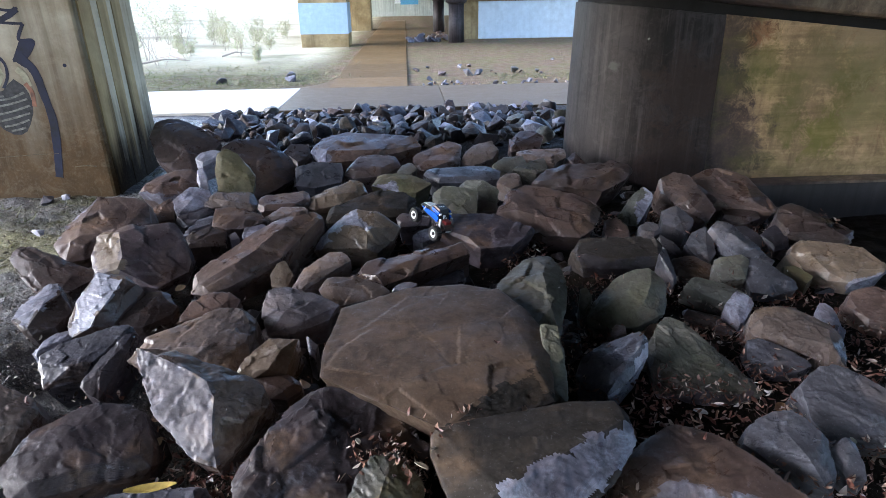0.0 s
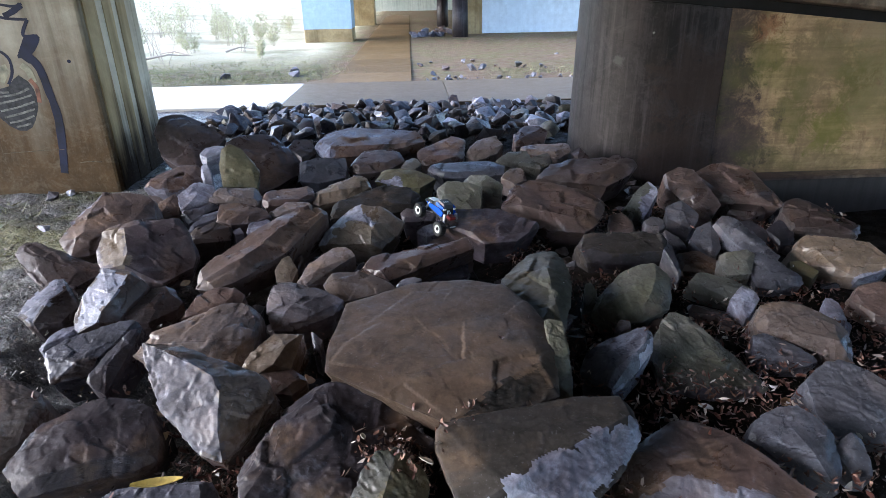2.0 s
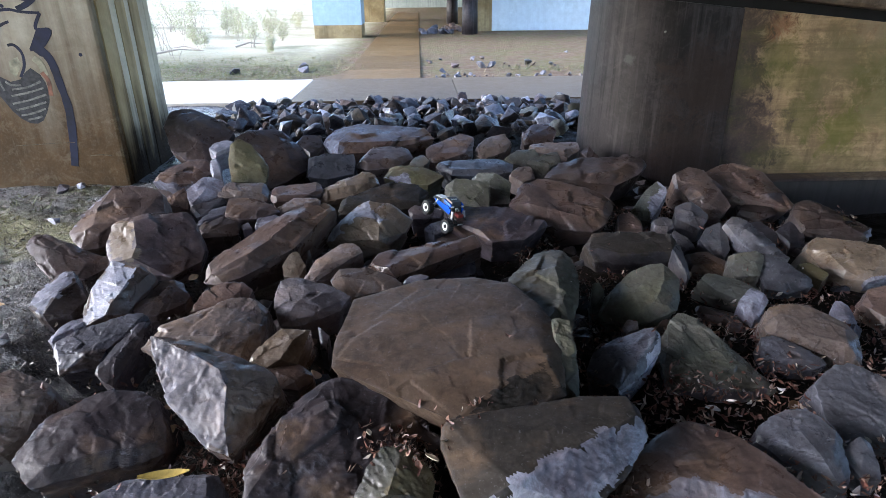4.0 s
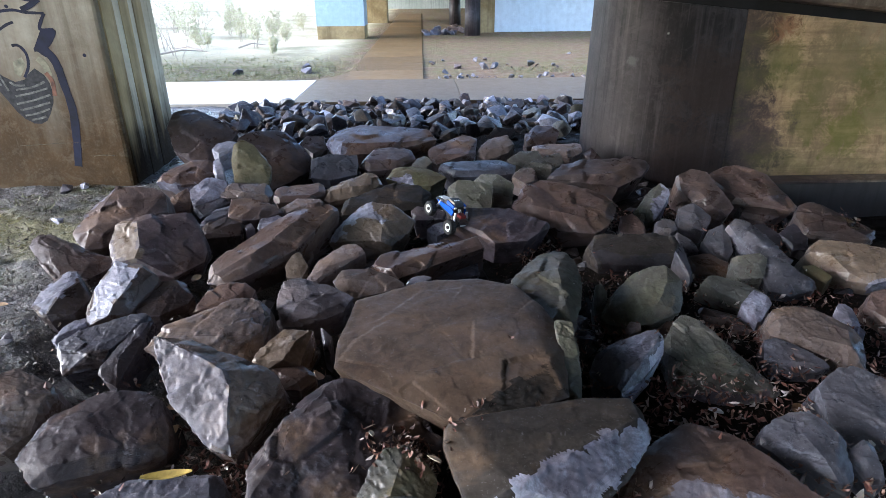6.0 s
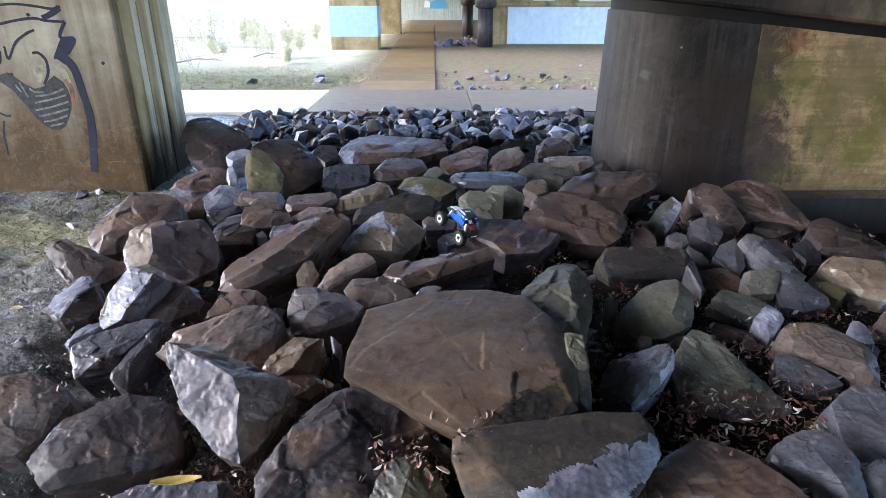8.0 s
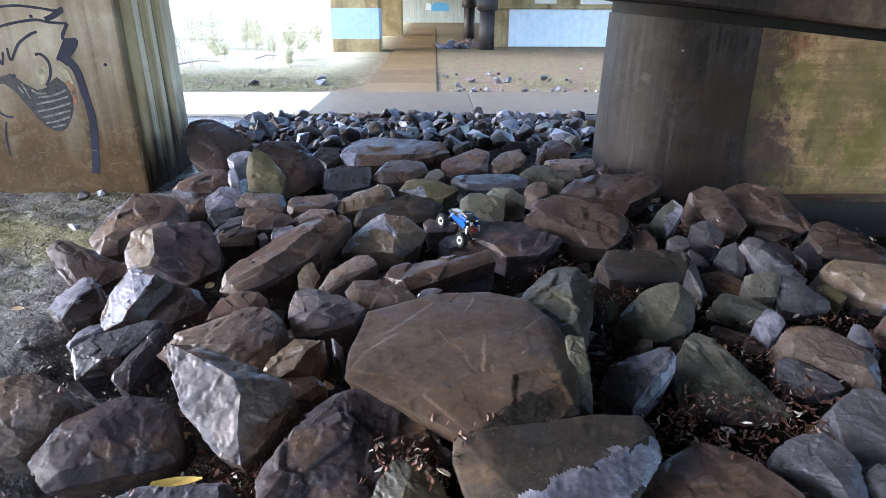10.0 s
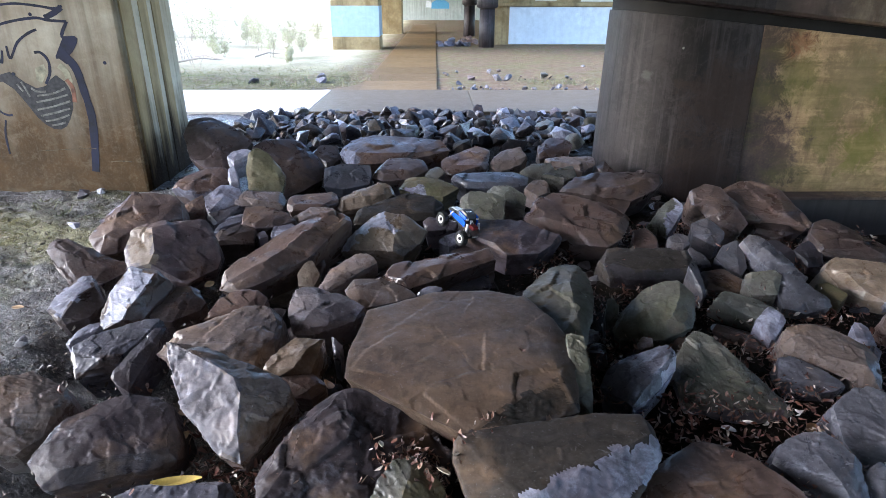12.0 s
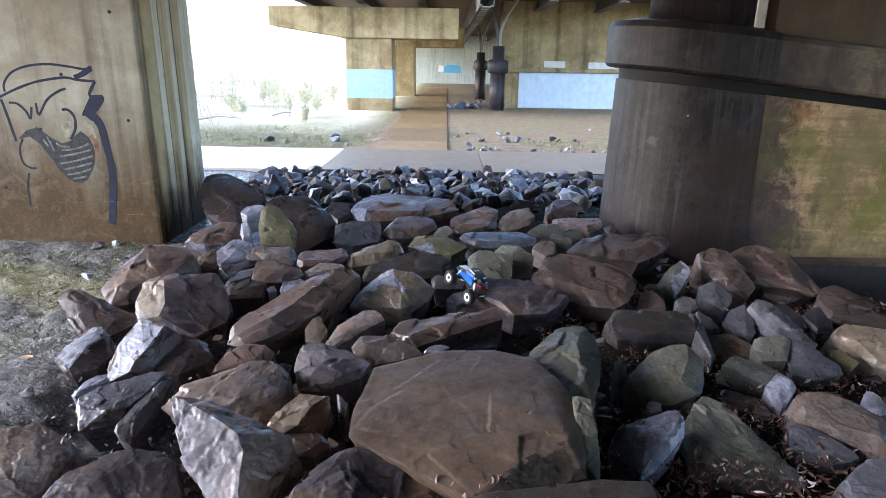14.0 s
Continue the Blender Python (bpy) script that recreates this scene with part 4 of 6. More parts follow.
stone("brown", (-2.30, 4.31, 0.18), 0.380, (-0.26, 0.49), 0.06, ((26, 0.83), (53, 1), (78, 0.88), (114, 0.72), (190, 0.57), (219, 0.82), (228, 0.81), (248, 0.88), (272, 0.64), (283, 0.39), (357, 0.42)), crest=((235, 0.55, 0.069), (285, 0.33, 0.077), (2, 0.44, 0.055)), grit=0.4, chips=2, facing=("pale", (-0.95, -0.2, 0.2), 0.75))
stone("deep", (-1.56, 3.19, 0.08), 0.164, (-0.22, 0.45), 0.06, ((15, 0.93), (62, 0.93), (109, 0.65), (172, 0.59), (223, 1), (239, 0.91), (274, 0.69), (356, 0.81)), crest=((229, 0.52, 0.02), (327, 0.39, 0.04)), grit=0.5, chips=2)
stone("brown", (-1.03, 3.66, 0.22), 0.495, (-0.10, 0.50), 0.06, ((31, 0.73), (38, 1), (48, 0.97), (59, 0.77), (72, 0.53), (130, 0.17), (200, 0.51), (211, 0.8), (220, 0.9), (233, 0.79), (246, 0.57), (270, 0.34), (350, 0.35)), crest=((225, 0.67, 0.032), (243, 0.3, 0.051), (40, 0.41, 0.051)), grit=0.45, chips=2)
stone("pale", (-1.15, 4.18, 0.16), 0.104, (-0.13, 0.48), 0.06, ((36, 0.94), (56, 1), (157, 0.81), (214, 0.9), (252, 0.81)), grit=0.5, chips=2)
stone("brown", (-1.20, 3.16, 0.09), 0.187, (-0.16, 0.42), 0.06, ((7, 0.83), (23, 0.94), (58, 0.75), (119, 0.48), (178, 0.54), (221, 1), (303, 0.19)), grit=0.5, chips=2)
stone("band", (-0.64, 3.02, 0.12), 0.212, (-0.12, 0.59), 0.06, ((12, 0.97), (33, 0.74), (115, 0.4), (126, 0.77), (150, 1), (173, 0.97), (203, 0.94), (224, 0.97), (259, 0.61), (305, 0.47), (346, 0.76)), crest=((154, 0.1, 0.036), (217, 0.49, 0.041), (291, 0.44, 0.041)), grit=0.6, chips=2)
stone("pale2", (-0.84, 3.54, 0.12), 0.097, (-0.16, 0.68), 0.06, ((85, 0.92), (123, 0.64), (199, 0.72), (240, 1), (296, 0.93), (354, 0.72)), crest=((312, 0.15, 0.016),), grit=0.5, chips=2)
stone("brown", (-0.82, 3.75, 0.08), 0.080, (-0.11, 0.49), 0.06, ((17, 0.65), (78, 1), (139, 0.95), (233, 0.33), (291, 0.97)), grit=0.5, chips=2)
stone("tan", (-0.58, 3.52, 0.14), 0.204, (-0.05, 0.55), 0.06, ((21, 0.92), (22, 0.56), (45, 0.89), (68, 0.7), (180, 0.55), (217, 1), (232, 0.79), (286, 0.09)), crest=((224, 0.38, 0.021),), grit=0.35, chips=2)
stone("tan", (-0.35, 3.22, 0.13), 0.207, (-0.05, 0.50), 0.06, ((13, 0.81), (93, 0.48), (151, 0.87), (176, 1), (190, 0.87), (232, 0.59), (327, 0.48), (359, 1)), crest=((178, 0.64, 0.024), (330, 0.03, 0.024)), grit=0.4, chips=2, facing=("pale", (-0.85, -0.4, 0.3), 0.75))
stone("brown", (0.00, 3.51, 0.16), 0.383, (0.00, 0.35), 0.06, ((10, 0.45), (13, 0.99), (27, 1), (38, 0.58), (120, 0.28), (173, 0.73), (186, 0.94), (204, 0.72), (225, 0.61), (227, 0.3), (343, 0.02)), crest=((209, 0.64, 0.032), (194, 0.12, 0.028)), grit=0.6, chips=2)
stone("dark", (-0.04, 3.58, 0.03), 0.386, (-0.00, 0.30), 0.06, ((16, 0.98), (33, 0.2), (168, 1), (179, 0.96), (204, 0.43), (209, 0.55), (301, 0.31), (353, 0.96)), grit=0.5, chips=2)
stone("grey", (-0.05, 3.24, 0.14), 0.077, (-0.01, 0.50), 0.06, ((8, 0.98), (93, 0.39), (196, 1), (324, 0.66)), grit=0.5, chips=2)
# the upper left edge is coloured white as if the sky lit it
stone("pale2", (-0.39, 4.03, 0.20), 0.312, (0.05, 0.75), 0.06, ((3, 0.99), (34, 0.67), (89, 0.47), (124, 0.46), (171, 0.62), (196, 1), (205, 0.77), (244, 0.39), (314, 0.67), (344, 0.85)), crest=((190, 0.25, 0.065), (312, 0.39, 0.108), (293, 0.61, 0.075)), label="sandy peaked boulder, its sky-lit edge coloured white", grit=0.5, chips=2, facing=("white", (-0.5, -0.2, 0.85), 0.9))
stone("olive", (-0.31, 4.58, 0.20), 0.387, (-0.02, 0.35), 0.06, ((6, 0.93), (30, 0.84), (70, 0.56), (105, 0.36), (188, 0.83), (210, 0.64), (210, 1), (212, 0.31), (312, 0.31), (340, 0.83)), grit=0.35, chips=2)
stone("pale2", (-0.62, 4.98, 0.18), 0.265, (-0.07, 0.60), 0.06, ((11, 0.93), (23, 0.91), (49, 0.78), (147, 0.34), (186, 0.87), (210, 1), (221, 0.88), (238, 0.47), (338, 0.52)), crest=((205, 0.73, 0.039), (350, 0.33, 0.039)), grit=0.5, chips=2)
stone("mossy", (-0.07, 5.20, 0.20), 0.267, (-0.01, 0.50), 0.06, ((32, 0.53), (112, 0.45), (159, 0.86), (185, 1), (245, 0.39), (317, 0.6), (359, 1)), crest=((200, 0.27, 0.037),), grit=0.5, chips=2, facing=("pale", (-0.7, -0.6, 0.3), 0.7))
stone("dark", (0.03, 4.41, 0.14), 0.136, (0.00, 0.50), 0.06, ((138, 0.82), (175, 1), (210, 1), (331, 0.94), (358, 0.99)), grit=0.5, chips=2)
stone("grey", (0.09, 4.07, 0.14), 0.088, (0.01, 0.50), 0.06, ((44, 1), (128, 0.5), (195, 0.95), (261, 0.71), (341, 0.95)), grit=0.5, chips=2)
stone("deep", (0.20, 4.08, 0.08), 0.184, (0.02, 0.50), 0.06, ((87, 0.45), (186, 1), (241, 0.49), (342, 0.9), (359, 0.99)), grit=0.5, chips=2)
stone("mud", (0.52, 3.95, 0.20), 0.384, (0.04, 0.32), 0.06, ((8, 0.77), (61, 0.53), (139, 0.82), (154, 1), (167, 0.88), (214, 0.41), (256, 0.46), (315, 0.61), (358, 0.92)), crest=((214, 0.38, 0.027),), grit=0.35, chips=1)
stone("green", (0.37, 4.61, 0.20), 0.200, (0.06, 0.80), 0.06, ((20, 0.95), (57, 0.63), (128, 0.83), (152, 0.95), (213, 1), (330, 0.9)), crest=((176, 0.68, 0.026), (356, 0.7, 0.026)), grit=0.35, chips=2)
stone("green", (0.58, 4.76, 0.20), 0.183, (0.09, 0.74), 0.06, ((9, 0.89), (66, 0.75), (121, 0.88), (144, 0.22), (145, 1), (264, 0.69), (315, 0.97)), crest=((126, 0.29, 0.028),), grit=0.4, chips=2, facing=("lichen", (-0.4, -0.2, 0.85), 0.85))
stone("brown", (1.05, 4.21, 0.24), 0.382, (0.12, 0.47), 0.06, ((22, 0.71), (69, 0.55), (119, 0.87), (135, 0.94), (172, 1), (203, 0.67), (256, 0.57), (301, 0.81), (322, 0.88), (355, 0.99)), crest=((178, 0.65, 0.043), (303, 0.62, 0.049), (340, 0.8, 0.031)), grit=0.45, chips=2)
stone("tan", (0.90, 5.16, 0.20), 0.118, (0.09, 0.49), 0.06, ((43, 0.99), (100, 0.81), (175, 0.96), (268, 0.76), (333, 1)), grit=0.5, chips=2)
stone("deep", (1.52, 5.01, 0.26), 0.451, (0.12, 0.38), 0.06, ((4, 1), (25, 0.72), (100, 0.43), (157, 0.76), (177, 0.97), (188, 0.62), (245, 0.31), (298, 0.52), (341, 0.75)), crest=((182, 0.6, 0.03), (309, 0.3, 0.046)), grit=0.7, chips=2)
stone("brown", (1.53, 4.08, 0.14), 0.116, (0.23, 0.61), 0.12, ((73, 0.7), (133, 0.81), (176, 0.82), (212, 0.95), (308, 1), (359, 0.62)), grit=0.5, chips=2)
stone("green", (1.77, 4.38, 0.20), 0.173, (0.35, 0.60), 0.06, ((2, 0.76), (28, 0.91), (52, 1), (94, 0.48), (194, 0.83), (234, 0.88), (260, 0.94), (308, 0.53)), crest=((237, 0.17, 0.027),), grit=0.5, chips=2, facing=("pale", (0.6, -0.5, 0.5), 0.62))
# the block's front takes the near-black tone as painted shade
stone("olive", (1.38, 3.62, 0.14), 0.284, (0.18, 0.47), 0.06, ((12, 0.95), (132, 0.75), (143, 0.91), (165, 1), (194, 0.86), (261, 0.42), (326, 0.96), (358, 1)), crest=((184, 0.94, 0.061), (258, 0.39, 0.061), (327, 0.9, 0.061)), grit=0.3, chips=1, facing=("wet", (0, -0.97, 0.2), 0.7))
stone("drab", (1.63, 3.38, 0.14), 0.103, (-0.35, 0.80), 0.06, ((58, 0.46), (82, 1), (122, 0.72), (225, 0.33), (274, 0.91), (296, 0.78)), grit=0.5, chips=2)
stone("drab", (1.74, 3.98, 0.16), 0.079, (0.24, 0.55), 0.12, ((15, 0.83), (81, 0.76), (140, 1), (197, 0.97), (278, 0.81), (326, 0.94)), grit=0.5, chips=2)
stone("drab", (1.81, 3.77, 0.12), 0.114, (0.22, 0.45), 0.06, ((45, 0.28), (113, 1), (169, 0.5), (254, 0.75), (299, 0.88)), grit=0.5, chips=2)
stone("brown", (1.85, 3.46, 0.09), 0.148, (0.24, 0.44), 0.1, ((77, 0.55), (138, 1), (195, 0.86), (294, 0.69), (330, 0.91), (357, 0.6)), grit=0.5, chips=2)
stone("drab", (1.98, 3.68, 0.15), 0.130, (0.30, 0.60), 0.06, ((17, 0.64), (56, 1), (91, 0.86), (161, 0.74), (231, 0.6), (275, 1), (312, 0.82)), crest=((299, 0.3, 0.032),), grit=0.5, chips=2)
stone("drab", (2.20, 3.56, 0.20), 0.218, (0.20, 0.60), 0.06, ((95, 0.68), (115, 1), (132, 0.98), (165, 0.51), (224, 0.38), (266, 0.32), (298, 0.97), (312, 0.93), (328, 0.48)), crest=((155, 0.16, 0.038),), grit=0.7, chips=2)
stone("green", (2.01, 3.31, 0.15), 0.113, (0.31, 0.51), 0.06, ((10, 1), (33, 0.96), (129, 0.93), (165, 0.86), (218, 0.88), (295, 0.93)), crest=((330, 0.39, 0.021),), grit=0.5, chips=2)
stone("drab", (2.22, 3.21, 0.13), 0.172, (0.25, 0.60), 0.06, ((18, 0.09), (84, 0.37), (103, 0.7), (122, 1), (173, 0.87), (201, 0.95), (250, 0.66), (319, 0.86), (329, 0.69)), crest=((195, 0.33, 0.03),), grit=0.8, chips=2)
stone("green", (1.81, 3.06, 0.12), 0.181, (0.25, 0.60), 0.06, ((30, 0.28), (129, 0.73), (148, 1), (178, 0.49), (284, 0.48), (326, 0.96), (339, 0.81)), crest=((247, 0.12, 0.025),), grit=0.5, chips=2)
stone("pale", (1.83, 2.86, 0.12), 0.079, (0.30, 0.70), 0.06, ((34, 0.95), (82, 1), (157, 0.91), (201, 0.82), (252, 0.97), (272, 0.83), (354, 0.92)), crest=((206, 0.37, 0.022),), grit=0.5, chips=2)
stone("mossy", (2.40, 3.23, 0.12), 0.099, (0.30, 0.40), 0.06, ((79, 0.68), (117, 1), (158, 0.68), (279, 0.75), (327, 0.78)), grit=0.5, chips=2)
stone("pale2", (2.71, 3.31, 0.16), 0.280, (0.32, 0.39), 0.06, ((21, 0.59), (90, 0.61), (116, 0.9), (141, 1), (175, 0.7), (218, 0.57), (264, 0.58), (298, 0.68), (325, 0.91), (353, 0.62)), crest=((158, 0.53, 0.044), (218, 0.51, 0.044), (288, 0.41, 0.03)), grit=0.6, chips=2, facing=("pale", (0.3, -0.9, 0.2), 0.75))
stone("deep", (2.90, 3.86, 0.20), 0.243, (0.25, 0.55), 0.06, ((80, 0.44), (106, 0.81), (130, 1), (149, 0.96), (185, 0.81), (229, 0.45), (296, 0.86), (308, 0.97), (329, 0.92), (347, 0.47)), crest=((138, 0.54, 0.022), (296, 0.51, 0.052), (303, 0.79, 0.037)), grit=0.5, chips=2, facing=("pale", (0.75, -0.55, 0.2), 0.6))
stone("dark", (2.63, 3.87, 0.10), 0.120, (0.28, 0.41), 0.06, ((12, 0.72), (68, 0.97), (140, 0.79), (204, 0.49), (243, 0.94), (293, 1)), grit=0.5, chips=2)
stone("brown", (2.64, 4.54, 0.25), 0.334, (0.15, 0.50), 0.06, ((47, 0.61), (105, 0.79), (144, 1), (207, 0.68), (252, 0.42), (297, 0.74), (307, 0.98), (317, 0.97), (336, 0.66)), crest=((213, 0.62, 0.051), (290, 0.53, 0.056)), grit=0.6, chips=2)
stone("deep", (2.22, 4.45, 0.24), 0.257, (0.30, 0.60), 0.06, ((60, 0.65), (93, 0.92), (126, 1), (148, 0.76), (203, 0.42), (261, 0.44), (284, 0.95), (312, 0.88), (342, 0.46)), crest=((212, 0.19, 0.041),), grit=0.5, chips=2)
stone("drab", (2.02, 4.14, 0.16), 0.131, (0.25, 0.65), 0.06, ((78, 0.79), (131, 1), (175, 0.86), (280, 0.84), (328, 0.8), (353, 0.84)), crest=((265, 0.32, 0.034),), grit=0.5, chips=2)
stone("deep", (2.61, 4.33, 0.12), 0.168, (0.26, 0.43), 0.1, ((126, 1), (182, 0.79), (271, 0.58), (325, 0.84), (351, 0.74)), grit=0.5, chips=2)
stone("dark", (2.47, 3.96, 0.08), 0.141, (0.26, 0.42), 0.06, ((77, 0.75), (131, 1), (247, 0.38), (295, 0.99), (328, 0.88)), grit=0.5, chips=2)
stone("film", (1.22, 2.95, 0.15), 0.246, (0.21, 0.51), 0.06, ((11, 0.89), (42, 0.89), (61, 0.72), (98, 0.58), (166, 0.69), (195, 1), (209, 1), (228, 0.79), (269, 0.66), (323, 0.8), (344, 0.86)), crest=((356, 0.48, 0.056), (197, 0.39, 0.04), (289, 0.45, 0.056)), grit=0.5, chips=2, facing=("lichen", (0.7, -0.1, 0.7), 0.88))
stone("green", (0.99, 2.99, 0.10), 0.083, (0.27, 0.81), 0.12, ((34, 0.62), (75, 0.99), (98, 0.92), (178, 0.44), (242, 1), (270, 0.98), (300, 0.61)), grit=0.5, chips=2)
stone("tan", (1.08, 2.69, 0.10), 0.047, (0.19, 0.46), 0.06, ((25, 1), (98, 0.77), (192, 0.99), (226, 0.85), (331, 0.9)), grit=0.5, chips=2)
stone("grey", (0.93, 2.33, 0.13), 0.204, (0.30, 0.50), 0.06, ((0, 0.76), (18, 0.92), (31, 1), (38, 0.89), (76, 0.54), (139, 0.7), (178, 0.8), (206, 0.69), (235, 0.66), (249, 0.69), (270, 0.56), (311, 0.47)), crest=((4, 0.6, 0.052), (254, 0.38, 0.052), (242, 0.69, 0.037)), grit=0.4, chips=2, facing=("white", (0.8, -0.55, -0.05), 0.72))
# shade of the undercut is coloured onto the front faces
stone("green", (1.41, 2.38, 0.09), 0.278, (0.15, 0.50), 0.06, ((99, 0.47), (102, 0.29), (102, 0.88), (113, 0.97), (132, 0.92), (153, 0.93), (174, 0.93), (204, 1), (223, 0.78), (245, 0.77), (279, 0.71), (308, 0.83), (318, 0.92), (328, 0.67), (358, 0.32)), crest=((143, 0.5, 0.025), (291, 0.31, 0.034), (244, 0.62, 0.046), (305, 0.71, 0.025)), label="grey-green wedge boulder, its undercut front coloured dark for shade", grit=0.5, chips=2, facing=("dark", (0.2, -0.95, 0.2), 0.78))
stone("drab", (1.81, 2.42, 0.08), 0.164, (0.20, 0.50), 0.06, ((8, 0.44), (99, 0.23), (121, 0.77), (135, 0.91), (175, 0.91), (199, 1), (234, 0.6), (310, 0.66), (331, 0.84)), crest=((219, 0.35, 0.029),), grit=0.5, chips=2)
stone("tan", (1.95, 2.50, 0.12), 0.233, (0.20, 0.50), 0.06, ((13, 0.72), (73, 0.71), (100, 0.81), (123, 0.99), (146, 0.96), (161, 0.86), (169, 0.46), (262, 0.24), (305, 1), (306, 0.65), (321, 0.86), (348, 0.81)), crest=((144, 0.48, 0.026), (211, 0.11, 0.035), (318, 0.56, 0.044)), grit=0.6, chips=2)
stone("drab", (1.45, 1.74, 0.10), 0.171, (0.25, 0.45), 0.06, ((6, 0.84), (48, 0.84), (70, 0.95), (86, 0.93), (131, 0.95), (153, 0.94), (189, 0.52), (259, 0.51), (290, 1), (316, 0.92), (352, 0.78)), crest=((95, 0.29, 0.031), (296, 0.34, 0.04)), grit=0.5, chips=2)
stone("drab", (1.85, 1.96, 0.13), 0.208, (0.20, 0.40), 0.06, ((40, 0.67), (70, 0.78), (94, 0.91), (119, 0.9), (142, 0.94), (187, 0.87), (213, 0.91), (228, 0.71), (251, 0.79), (298, 1), (353, 0.96)), crest=((138, 0.44, 0.018), (260, 0.36, 0.027)), grit=0.45, chips=2)
stone("drab", (1.65, 1.70, 0.09), 0.077, (0.25, 0.50), 0.06, ((45, 1), (70, 0.99), (130, 0.8), (178, 0.68), (245, 0.97), (288, 1), (310, 0.73)), crest=((159, 0.09, 0.014),), grit=0.5, chips=2)
stone("pale", (2.30, 2.78, 0.10), 0.069, (0.25, 0.70), 0.06, ((37, 0.48), (100, 0.94), (134, 0.86), (193, 0.67), (261, 0.85), (297, 1)), grit=0.5, chips=2)
stone("pale", (2.27, 2.62, 0.08), 0.034, (0.30, 0.70), 0.06, ((80, 1), (212, 0.86), (256, 0.98), (358, 0.52)), grit=0.5, chips=2)
stone("brown", (2.58, 2.79, 0.10), 0.182, (0.34, 0.37), 0.06, ((64, 0.88), (106, 0.86), (144, 0.75), (222, 0.62), (284, 1), (358, 0.83)), grit=0.5, chips=2)
stone("brown", (-2.04, 4.81, 0.15), 0.120, (-0.25, 0.60), 0.12, ((26, 0.76), (76, 1), (158, 0.56), (206, 0.75), (256, 0.97), (327, 0.96)), grit=0.5, chips=2)
stone("pale", (-1.82, 4.91, 0.18), 0.191, (-0.21, 0.56), 0.06, ((9, 0.81), (54, 0.84), (107, 0.76), (185, 0.81), (238, 1), (290, 0.43)), crest=((268, 0.11, 0.037),), grit=0.5, chips=2)
stone("dark", (-1.75, 4.69, 0.12), 0.153, (-0.17, 0.47), 0.06, ((29, 1), (56, 0.93), (194, 0.94), (241, 0.82), (296, 0.55)), grit=0.5, chips=2)
stone("brown", (-2.20, 5.40, 0.22), 0.268, (-0.19, 0.46), 0.06, ((6, 0.93), (49, 1), (90, 0.46), (174, 0.43), (215, 0.95), (262, 0.59), (320, 0.64)), crest=((251, 0.38, 0.029), (351, 0.52, 0.029)), grit=0.5, chips=2, facing=("pale", (-0.3, -0.95, 0), 0.7))
stone("grey", (-1.62, 4.41, 0.15), 0.151, (-0.17, 0.47), 0.06, ((5, 0.56), (52, 1), (108, 0.3), (230, 0.94), (244, 0.79)), grit=0.5, chips=2)
stone("deep", (-1.53, 4.22, 0.12), 0.156, (-0.17, 0.47), 0.1, ((22, 1), (78, 0.69), (178, 0.72), (196, 0.97), (230, 0.95), (344, 0.99)), grit=0.5, chips=2)
stone("tan", (-1.50, 4.88, 0.18), 0.205, (-0.15, 0.48), 0.1, ((8, 1), (37, 0.88), (153, 0.8), (196, 0.98), (209, 0.76), (305, 0.32), (341, 0.97)), grit=0.5, chips=2)
stone("deep", (-1.33, 4.46, 0.18), 0.203, (-0.14, 0.48), 0.06, ((0, 1), (24, 0.7), (110, 0.55), (161, 0.94), (206, 1), (240, 0.66), (308, 0.54)), crest=((250, 0.26, 0.031),), grit=0.5, chips=2)
stone("grey", (-1.34, 4.27, 0.10), 0.045, (-0.15, 0.48), 0.06, ((79, 0.95), (175, 1), (259, 0.94), (355, 1)), grit=0.5, chips=2)
stone("brown", (-1.06, 4.85, 0.18), 0.225, (-0.09, 0.39), 0.06, ((4, 0.93), (39, 1), (168, 0.81), (202, 0.93), (220, 0.92), (324, 0.58)), grit=0.4, chips=2)
stone("tan", (-0.99, 4.56, 0.16), 0.173, (-0.08, 0.39), 0.06, ((18, 1), (39, 0.86), (120, 0.5), (192, 0.97), (218, 0.86), (274, 0.2)), grit=0.5, chips=2)
stone("deep", (-2.26, 6.12, 0.36), 0.423, (-0.22, 0.61), 0.06, ((8, 0.65), (24, 0.79), (71, 0.68), (113, 0.82), (143, 1), (169, 0.83), (222, 0.66), (270, 0.67), (298, 0.79), (312, 0.36)), crest=((150, 0.3, 0.061), (301, 0.26, 0.061)), grit=0.5, chips=2)
stone("white", (-1.92, 5.72, 0.35), 0.146, (-0.19, 0.57), 0.06, ((0, 0.64), (54, 1), (124, 0.57), (195, 0.73), (258, 0.71)), grit=0.5, chips=2)
stone("white", (-1.91, 5.47, 0.22), 0.100, (-0.26, 0.76), 0.06, ((34, 0.42), (100, 0.99), (131, 0.84), (205, 0.49), (269, 1), (311, 0.94)), grit=0.5, chips=2)
stone("moss", (-1.55, 5.29, 0.34), 0.208, (-0.27, 0.91), 0.06, ((0, 0.8), (23, 0.59), (87, 0.6), (127, 0.87), (146, 0.88), (190, 0.78), (238, 1), (291, 0.73), (321, 0.99)), crest=((157, 0.55, 0.025), (339, 0.6, 0.025)), grit=0.45, chips=2)
stone("deep", (-1.52, 5.99, 0.16), 0.441, (-0.15, 0.58), 0.06, ((11, 0.8), (46, 0.7), (79, 0.75), (94, 0.8), (140, 1), (145, 0.55), (155, 0.96), (251, 0.22), (276, 0.74), (309, 0.65), (351, 0.8)), crest=((69, 0.45, 0.038), (356, 0.42, 0.048)), grit=0.45, chips=2)
